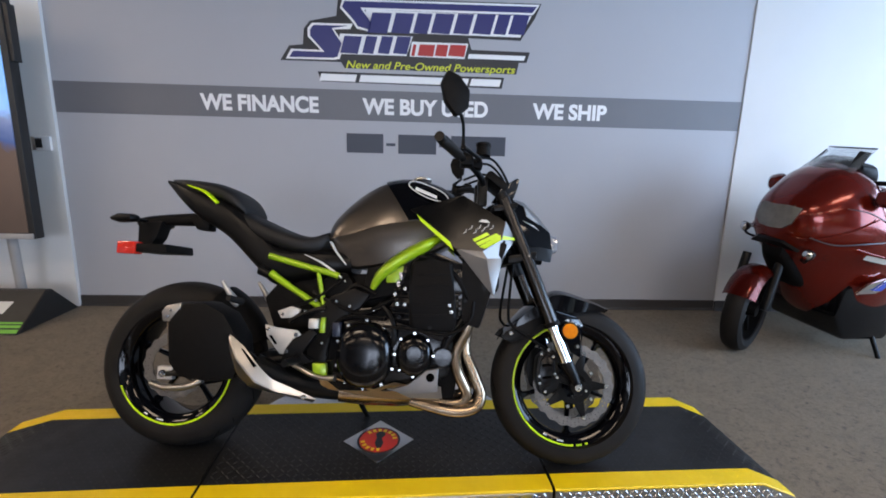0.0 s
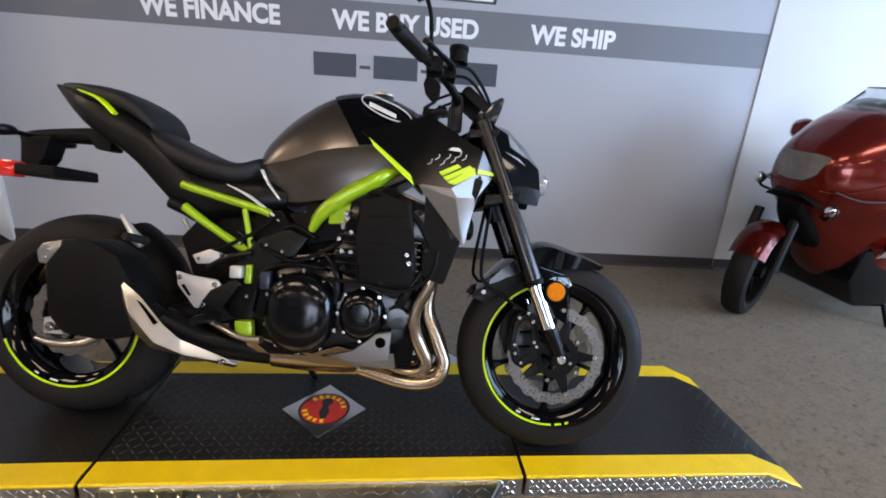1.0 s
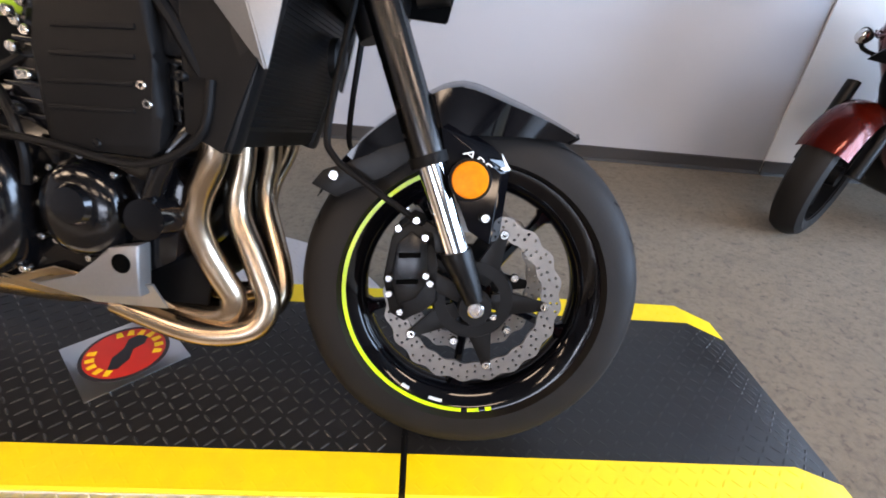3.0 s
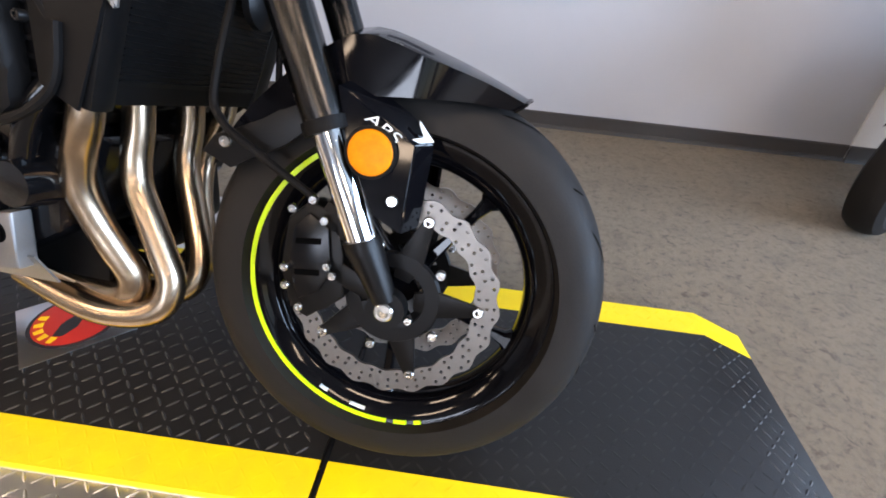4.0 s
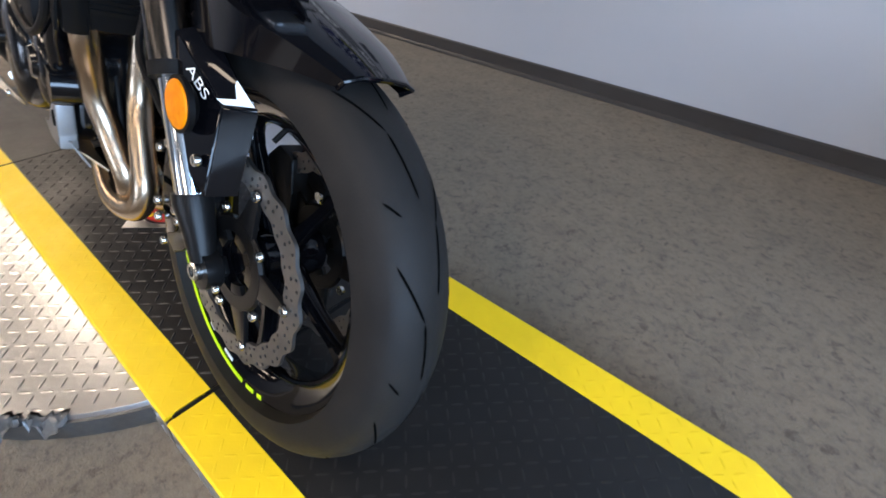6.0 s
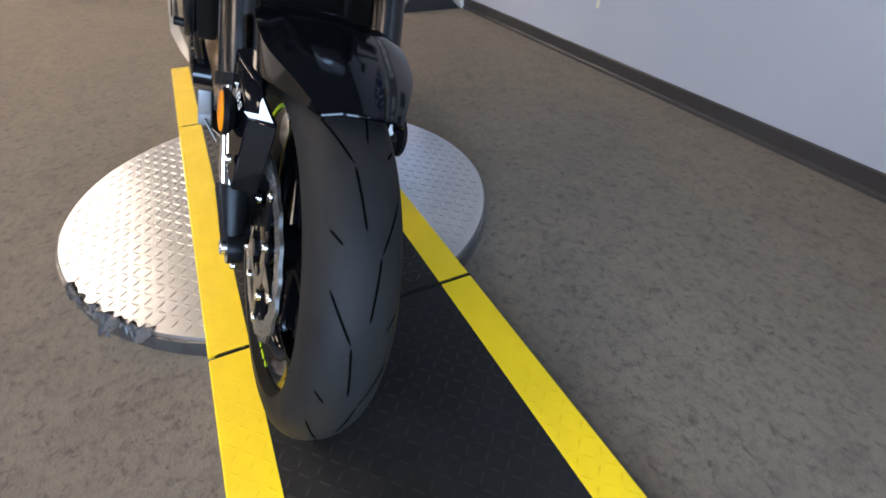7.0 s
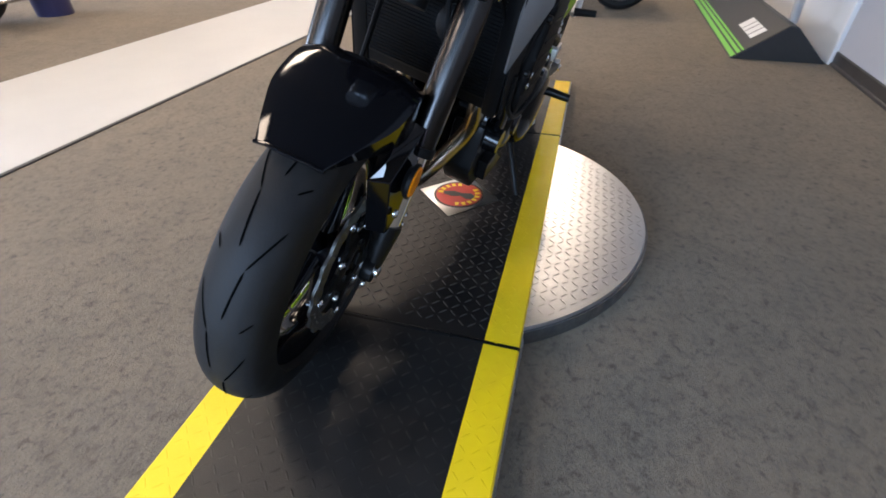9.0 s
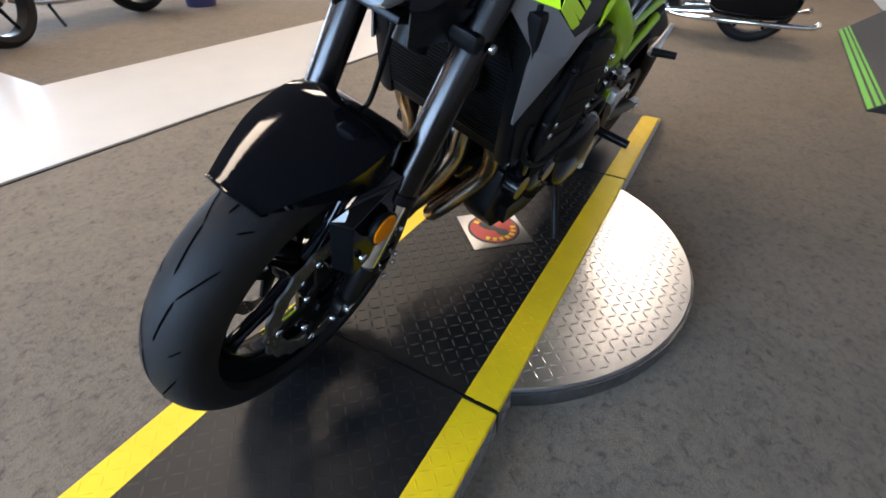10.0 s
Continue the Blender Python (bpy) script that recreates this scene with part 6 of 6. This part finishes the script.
def tourer():
    ob = thing("touring_motorcycle", pose(2.355, 1.020, 0, 0, 0, 188) @ pose(0, 0, 0, -4), "maroon metallic touring motorcycle with full fairing parked on the carpet", "motorcycle")
    front = simple_wheel("front_wheel", ob, 0.0, 0.285, 0.125)
    swing = Matrix.Translation((0.058, 0, 0)) @ Matrix.Rotation(radians(27), 4, "Z")
    for piece in (front, *front.children):
        piece.data.transform(swing)
    simple_wheel("rear_wheel", ob, -1.62, 0.31, 0.16)
    for side in (-1, 1):
        part("fork_leg", moved(tube([(0.0, side * 0.095, 0.30), (-0.12, side * 0.095, 0.62)], [0.028, 0.026], 16, 1), swing), SATIN, ob, "dark fork leg")
    guard = []
    for k in range(13):
        a = radians(30 + 118 * k / 12)
        guard.append([((0.30 - 0.06 * abs(s) ** 3) * math.cos(a), 0.092 * s, 0.28 + (0.30 - 0.06 * abs(s) ** 3) * math.sin(a)) for s in [-1 + j / 5 for j in range(11)]])
    bm = skin(bmesh.new(), guard, closed=False)
    bmesh.ops.solidify(bm, geom=list(bm.faces), thickness=0.005)
    part("front_mudguard", moved(bm, swing), MAROON, ob, "maroon front mudguard")
    shell = bodied(refine([(0.0, 0, 0.77, 0.95, 0.09), (-0.03, 0, 0.70, 1.01, 0.16), (-0.10, 0, 0.60, 1.08, 0.225), (-0.24, 0, 0.40, 1.19, 0.29), (-0.36, 0, 0.26, 1.21, 0.325), (-0.48, 0, 0.22, 1.15, 0.335), (-0.66, 0, 0.18, 1.02, 0.33), (-0.82, 0, 0.20, 0.94, 0.29), (-0.95, 0, 0.30, 0.88, 0.2)]), 40, 2.5)
    for v in shell.verts:
        tuck = float(np.interp(v.co.z, (0.20, 0.45, 0.62, 0.78), (0.45, 0.40, 0.30, 0.0)))
        v.co.y *= 1 - tuck * float(np.interp(v.co.x, (-0.48, -0.22), (0.35, 1.0)))
    fairing = part("fairing", shell, MAROON, ob, "maroon metallic fairing")
    # solid black body in place of the shade round the fork
    well = [(-0.03, 0, 0.64, 0.76, 0.07), (-0.07, 0, 0.58, 0.74, 0.09), (-0.16, 0, 0.48, 0.70, 0.11), (-0.30, 0, 0.38, 0.62, 0.13)]
    part("fork_well", bodied(refine(well), 28, 3.0), PLASTIC, fairing, "black body for the shaded opening round the fork")
    # dark panel that stands for the shade below the nose
    part("chin", facets([(0.012, -0.085, 0.745), (0.012, 0.085, 0.745), (-0.035, 0.165, 0.70), (-0.035, -0.165, 0.70)], [(0, 1, 2, 3)], 0.02, 0.004), SATIN, fairing, "dark panel for the shade under the nose")
    for side in (-1, 1):
        part("nose_crease", tube([(0.005, side * 0.095, 0.80), (-0.02, side * 0.165, 0.79), (-0.10, side * 0.229, 0.80), (-0.24, side * 0.288, 0.86), (-0.36, side * 0.322, 0.93)], [0.003, 0.005, 0.007, 0.006, 0.003], 8, 5), MAROON, fairing)
        px, pz = (-0.03, 0.706) if side > 0 else (-0.05, 0.774)
        lamp = part("turn_signal", joined(tube([(px - 0.10, side * 0.12, pz - 0.06), (px - 0.05, side * 0.18, pz - 0.06), (px - 0.01, side * 0.222, pz - 0.045), (px, side * 0.238, pz - 0.02)], [0.010, 0.008, 0.008, 0.009], 8, 4), lathe([(0, -0.03), (0.018, -0.028), (0.030, -0.006), (0.033, 0.006), (0.030, 0.010), (0, 0.010)], (px, side * 0.238, pz), 24, "x")), SATIN, fairing, "round turn signal on a thin stalk")
        part("lens", lathe([(0, 0.010), (0.028, 0.010), (0.024, 0.020), (0.012, 0.026), (0, 0.028)], (px, side * 0.238, pz), 24, "x"), CHROME, lamp, "chromed round lens")
        part("amber_lens", facets([(-0.33, side * 0.312, 0.85), (-0.50, side * 0.333, 0.85), (-0.53, side * 0.325, 0.905), (-0.36, side * 0.308, 0.895)], [(0, 1, 2, 3)], 0.012, 0), ORANGE, fairing, "amber side lens")
        part("vent", facets([(-0.30, side * 0.327, 0.70), (-0.50, side * 0.338, 0.66), (-0.52, side * 0.338, 0.69), (-0.32, side * 0.327, 0.725)], [(0, 1, 2, 3)], 0.008, 0), CHROME, fairing, "chromed vent trim")
        part("lower_vent", facets([(-0.38, side * 0.300, 0.47), (-0.50, side * 0.320, 0.48), (-0.64, side * 0.324, 0.55), (-0.56, side * 0.333, 0.58), (-0.42, side * 0.325, 0.54)], [(0, 1, 2, 3, 4)], 0.010, 0), CHROME, fairing, "chromed lower vent")
        part("vent_panel", facets([(-0.46, side * 0.328, 0.50), (-0.52, side * 0.332, 0.50), (-0.58, side * 0.335, 0.55), (-0.53, side * 0.336, 0.555)], [(0, 1, 2, 3)], 0.006, 0), mat("blue_panel", (0.02, 0.05, 0.32), 0.2, coat=1.0), fairing, "blue vent panel")
        part("mirror", bodied([(-0.42, side * 0.34, 1.01, 1.08, 0.03), (-0.38, side * 0.35, 0.99, 1.12, 0.06), (-0.33, side * 0.345, 1.00, 1.11, 0.055), (-0.30, side * 0.34, 1.02, 1.09, 0.025)], 20, 2.4), MAROON, fairing, "maroon mirror housing")
    for side in (-1, 1):
        part("panel_gap", tube([(-0.05, side * 0.203, 0.80), (-0.16, side * 0.268, 0.77), (-0.34, side * 0.325, 0.79), (-0.60, side * 0.328, 0.80), (-0.78, side * 0.29, 0.78)], 0.004, 6, 6), SIGN_BLACK, fairing, "dark gap between fairing panels")
        part("panel_gap", tube([(-0.20, side * 0.255, 0.98), (-0.32, side * 0.30, 0.96), (-0.50, side * 0.325, 0.88), (-0.70, side * 0.30, 0.82)], 0.003, 6, 6), SIGN_BLACK, fairing, "dark gap between fairing panels")
    part("headlamp", facets([(0.036, 0.0, 0.825), (0.026, 0.075, 0.830), (0.010, 0.118, 0.868), (-0.020, 0.142, 0.962), (0.006, 0.08, 0.972), (0.016, 0.0, 0.968), (0.026, -0.075, 0.830), (0.010, -0.118, 0.868), (-0.020, -0.130, 0.962), (0.006, -0.08, 0.972)],
                            [(0, 1, 4, 5), (1, 2, 3, 4), (0, 5, 9, 6), (6, 9, 8, 7)], 0.03, 0.004), LENS_GREY, fairing, "grey headlamp lens")
    shield = []
    for k in range(7):
        t = k / 6
        shield.append([(-0.19 - 0.20 * t - 0.10 * (1 - math.cos(s * 1.3)), (0.17 - 0.03 * t) * s, 1.145 + 0.17 * t) for s in [-1 + j / 5 for j in range(11)]])
    bm = skin(bmesh.new(), shield, closed=False)
    bmesh.ops.solidify(bm, geom=list(bm.faces), thickness=0.004)
    screen_ = part("windscreen", bm, CLEAR_SCREEN, ob, "clear windscreen")
    part("screen_edge", tube(shield[-1], 0.005, 8, 1), SMOKE, screen_, "dark rim of the screen")
    for side in (-1, 1):
        part("screen_bracket", facets([(-0.30, side * 0.12, 1.20), (-0.36, side * 0.15, 1.20), (-0.44, side * 0.13, 1.29), (-0.39, side * 0.10, 1.30)], [(0, 1, 2, 3)], 0.008, 0.002), SATIN, screen_, "black screen bracket")
    part("gauge_pod", bodied([(-0.34, 0, 1.12, 1.18, 0.08), (-0.40, 0, 1.12, 1.24, 0.14), (-0.50, 0, 1.10, 1.23, 0.15), (-0.56, 0, 1.10, 1.18, 0.12)], 24, 3.0), PLASTIC, ob, "black gauge pod behind the screen")
    part("handlebar", tube([(-0.62, -0.34, 1.10), (-0.50, -0.2, 1.12), (-0.46, 0, 1.10), (-0.50, 0.2, 1.12), (-0.62, 0.34, 1.10)], [0.018, 0.014, 0.014, 0.014, 0.018], 12, 5), SATIN, ob, "black handlebar")
    part("tank", bodied(refine([(-0.50, 0, 0.75, 1.08, 0.12), (-0.66, 0, 0.70, 1.10, 0.19), (-0.86, 0, 0.70, 1.03, 0.19), (-1.0, 0, 0.72, 0.88, 0.12)]), 28, 2.5), MAROON, ob, "maroon tank")
    part("seat", bodied(refine([(-0.92, 0, 0.74, 0.84, 0.11), (-1.10, 0, 0.72, 0.82, 0.17), (-1.35, 0, 0.76, 0.90, 0.17), (-1.60, 0, 0.80, 0.95, 0.14), (-1.72, 0, 0.84, 0.92, 0.08)]), 28, 2.8), VINYL, ob, "black vinyl seat")
    for side in (-1, 1):
        part("pannier", bodied(refine([(-1.28, side * 0.34, 0.50, 0.66, 0.08), (-1.38, side * 0.34, 0.40, 0.74, 0.12), (-1.70, side * 0.34, 0.40, 0.76, 0.12), (-1.86, side * 0.33, 0.50, 0.72, 0.07)]), 24, 3.2), MAROON, ob, "maroon hard pannier")
        part("exhaust", tube([(-0.60, side * 0.14, 0.22), (-1.0, side * 0.18, 0.22), (-1.75, side * 0.22, 0.30)], [0.03, 0.04, 0.05], 16, 4), CHROME, ob, "chromed exhaust")
    part("engine", slab([(-0.90, 0.24), (-0.90, 0.62), (-0.40, 0.62), (-0.34, 0.30), (-0.45, 0.14), (-0.80, 0.12)], -0.25, 0.25, 0.03), CASE, ob, "dark engine")
    part("tail", bodied(refine([(-1.50, 0, 0.70, 0.82, 0.12), (-1.75, 0, 0.70, 0.86, 0.11), (-1.92, 0, 0.74, 0.84, 0.06)]), 20, 2.6), MAROON, ob, "maroon tail")
    part("stand", tube([(-0.70, 0.20, 0.22), (-0.72, 0.30, 0.02)], 0.014, 10, 1), SATIN, ob)
    return ob


tourer()


# ---- the display along the wall ----
stand_x0, stand_x1 = -5.2, -2.40
display = thing("display_stand", pose(0, 0, 0), "long black wedge display stand with green stripes along the wall", "display stand")
bm = bmesh.new()
skin(bm, [[(x, 1.32 - 0.038 * (x + 2.40), 0.0), (x, 1.90 - 0.034 * (x + 2.40), 0.0), (x, 1.665 - 0.036 * (x + 2.40), 0.215), (x, 1.615 - 0.036 * (x + 2.40), 0.22)] for x in (stand_x0, stand_x1)])
bmesh.ops.bevel(bm, geom=list(bm.edges), offset=0.006, segments=2, affect="EDGES")
part("body", bm, STAND_BLACK, display)


def on_front(x, t, proud=0.002):
    """A point on the sloping front face, t from its foot to its top."""
    y0, y1 = 1.32 - 0.038 * (x + 2.40), 1.615 - 0.036 * (x + 2.40)
    return (x, y0 + (y1 - y0) * t - proud * 0.6, 0.22 * t + proud * 0.8)


for t0, t1 in ((0.04, 0.115), (0.15, 0.205), (0.235, 0.27)):
    part("green_stripe", facets([on_front(stand_x0 + 0.02, t0), on_front(stand_x1 - 0.01, t0), on_front(stand_x1 - 0.01, t1), on_front(stand_x0 + 0.02, t1)], [(0, 1, 2, 3)], 0.0015, 0), STAND_GREEN, display, "green stripe")
for a, b in ((-2.67, -2.58), (-2.79, -2.69), (-2.89, -2.81), (-3.03, -2.91)):
    part("white_mark", facets([on_front(a, 0.45), on_front(b, 0.45), on_front(b + 0.02, 0.72), on_front(a + 0.02, 0.72)], [(0, 1, 2, 3)], 0.0015, 0), MARQUE, display, "white block of an emblem")

totem = thing("video_display", pose(-0.12, 0.09, 0), "tall portrait video display showing a mountain landscape", "display")
part("pole", tube([(-2.50, 1.60, 0.20), (-2.48, 1.56, 0.62)], 0.03, 16, 1), POLE, totem, "grey metal pole")
part("housing", block((-3.15, 1.48, 0.585), (-2.262, 1.56, 2.12), 0.012), STAND_BLACK, totem, "black display housing")
part("bottom_frame", block((-3.14, 1.468, 0.588), (-2.272, 1.482, 0.625), 0.004), POLE, totem, "silver lower frame")
part("screen", block((-3.11, 1.470, 0.63), (-2.30, 1.4795, 2.10), 0.001), SCREEN, totem, "lit screen with blue sky and brown rock")
part("side_speaker", block((-2.262, 1.49, 1.72), (-2.235, 1.55, 2.06), 0.004), STAND_BLACK, totem)


# ---- motorcycles parked farther off ----
def cruiser(m, label, paint, group="parked cruisers"):
    ob = thing("cruiser_motorcycle", m, label, "motorcycle", group)
    simple_wheel("front_wheel", ob, 0.0, 0.32, 0.13, SATIN)
    simple_wheel("rear_wheel", ob, -1.65, 0.32, 0.17, SATIN)
    for side in (-1, 1):
        part("fork_leg", tube([(0, side * 0.11, 0.32), (-0.36, side * 0.11, 1.0)], 0.028, 14, 1), CHROME, ob)
        part("exhaust", tube([(-0.55, side * 0.13, 0.50), (-0.50, side * 0.17, 0.30), (-0.70, side * 0.20, 0.22), (-1.30, side * 0.22, 0.24), (-1.90, side * 0.24, 0.28)], [0.025, 0.028, 0.03, 0.042, 0.045], 14, 5), CHROME, ob, "chromed exhaust")
        part("saddlebag", bodied(refine([(-1.30, side * 0.33, 0.42, 0.62, 0.07), (-1.36, side * 0.34, 0.25, 0.70, 0.12), (-1.88, side * 0.34, 0.25, 0.70, 0.12), (-1.95, side * 0.33, 0.42, 0.62, 0.07)]), 22, 3.4), paint, ob, "hard saddlebag")
        part("crash_bar", tube([(-0.45, side * 0.1, 0.30), (-0.42, side * 0.34, 0.36), (-0.44, side * 0.34, 0.58), (-0.48, side * 0.1, 0.72)], 0.016, 12, 5), CHROME, ob, "chromed crash bar")
        part("floorboard", block((-0.98, side * 0.26 - 0.06, 0.27), (-0.66, side * 0.26 + 0.06, 0.29), 0.006), CHROME, ob, "chromed floorboard")
        part("side_rail", tube([(-1.02, side * 0.42, 0.235), (-1.25, side * 0.44, 0.22), (-2.02, side * 0.44, 0.22), (-2.10, side * 0.40, 0.25)], 0.020, 10, 4), CHROME, ob)
    for x, r in ((0.0, 0.36), (-1.65, 0.37)):
        rows = []
        for k in range(12):
            a = radians(30 + 130 * k / 11) if x == 0 else radians(10 + 150 * k / 11)
            rows.append([(x + (r - 0.07 * abs(s) ** 3) * math.cos(a), 0.10 * s, 0.32 + (r - 0.07 * abs(s) ** 3) * math.sin(a)) for s in [-1 + j / 4 for j in range(9)]])
        b = skin(bmesh.new(), rows, closed=False)
        bmesh.ops.solidify(b, geom=list(b.faces), thickness=0.005)
        part("mudguard", b, paint, ob)
    part("engine", joined(slab([(-1.05, 0.22), (-1.05, 0.50), (-0.55, 0.52), (-0.48, 0.30), (-0.56, 0.20)], -0.16, 0.16, 0.02), slab([(-0.95, 0.50), (-1.02, 0.76), (-0.86, 0.80), (-0.80, 0.52)], -0.12, 0.12, 0.015), slab([(-0.74, 0.52), (-0.66, 0.80), (-0.52, 0.76), (-0.60, 0.50)], -0.12, 0.12, 0.015)), SATIN, ob, "black twin engine")
    part("tank", bodied(refine([(-0.40, 0, 0.78, 0.94, 0.07), (-0.55, 0, 0.76, 1.02, 0.15), (-0.80, 0, 0.76, 1.0, 0.16), (-1.05, 0, 0.76, 0.86, 0.09)]), 24, 2.5), paint, ob, "painted tank")
    part("seat", bodied(refine([(-1.0, 0, 0.66, 0.78, 0.10), (-1.2, 0, 0.64, 0.74, 0.17), (-1.5, 0, 0.70, 0.84, 0.15), (-1.85, 0, 0.74, 0.84, 0.10)]), 24, 2.8), VINYL, ob, "black seat")
    part("handlebar", tube([(-0.62, -0.40, 1.10), (-0.45, -0.25, 1.16), (-0.40, 0, 1.06), (-0.45, 0.25, 1.16), (-0.62, 0.40, 1.10)], 0.014, 12, 5), CHROME, ob)
    part("headlamp", lathe([(0, 0.08), (0.08, 0.05), (0.09, 0), (0.05, -0.09), (0, -0.11)], (-0.26, 0, 0.92), 24, "x"), CHROME, ob)
    part("side_stand", tube([(-0.75, 0.12, 0.26), (-0.78, 0.26, 0.02)], 0.014, 10, 1), SATIN, ob)
    return ob


cruiser(pose(-4.08, -1.04, 0, 0, 0, -90), "black touring cruiser with chrome rails parked on the carpet", GLOSS)
cruiser(pose(-0.42, -4.22, 0, 0, 0, 203), "dark red cruiser with chrome pipes parked beyond the white aisle", MAROON)
cruiser(pose(-0.21, -4.86, 0, 0, 0, 0), "black cruiser with chrome pipes parked beyond the white aisle", GLOSS)
bin_ = thing("waste_bin", pose(-2.44, -4.70, 0), "dark blue plastic waste bin on the carpet", "bin")
part("body", lathe([(0, 0.0), (0.15, 0.0), (0.155, 0.01), (0.18, 0.5), (0.19, 0.51), (0.175, 0.52), (0.15, 0.02), (0, 0.02)], (0, 0, 0), 32, "z"), BLUE_BIN, bin_)
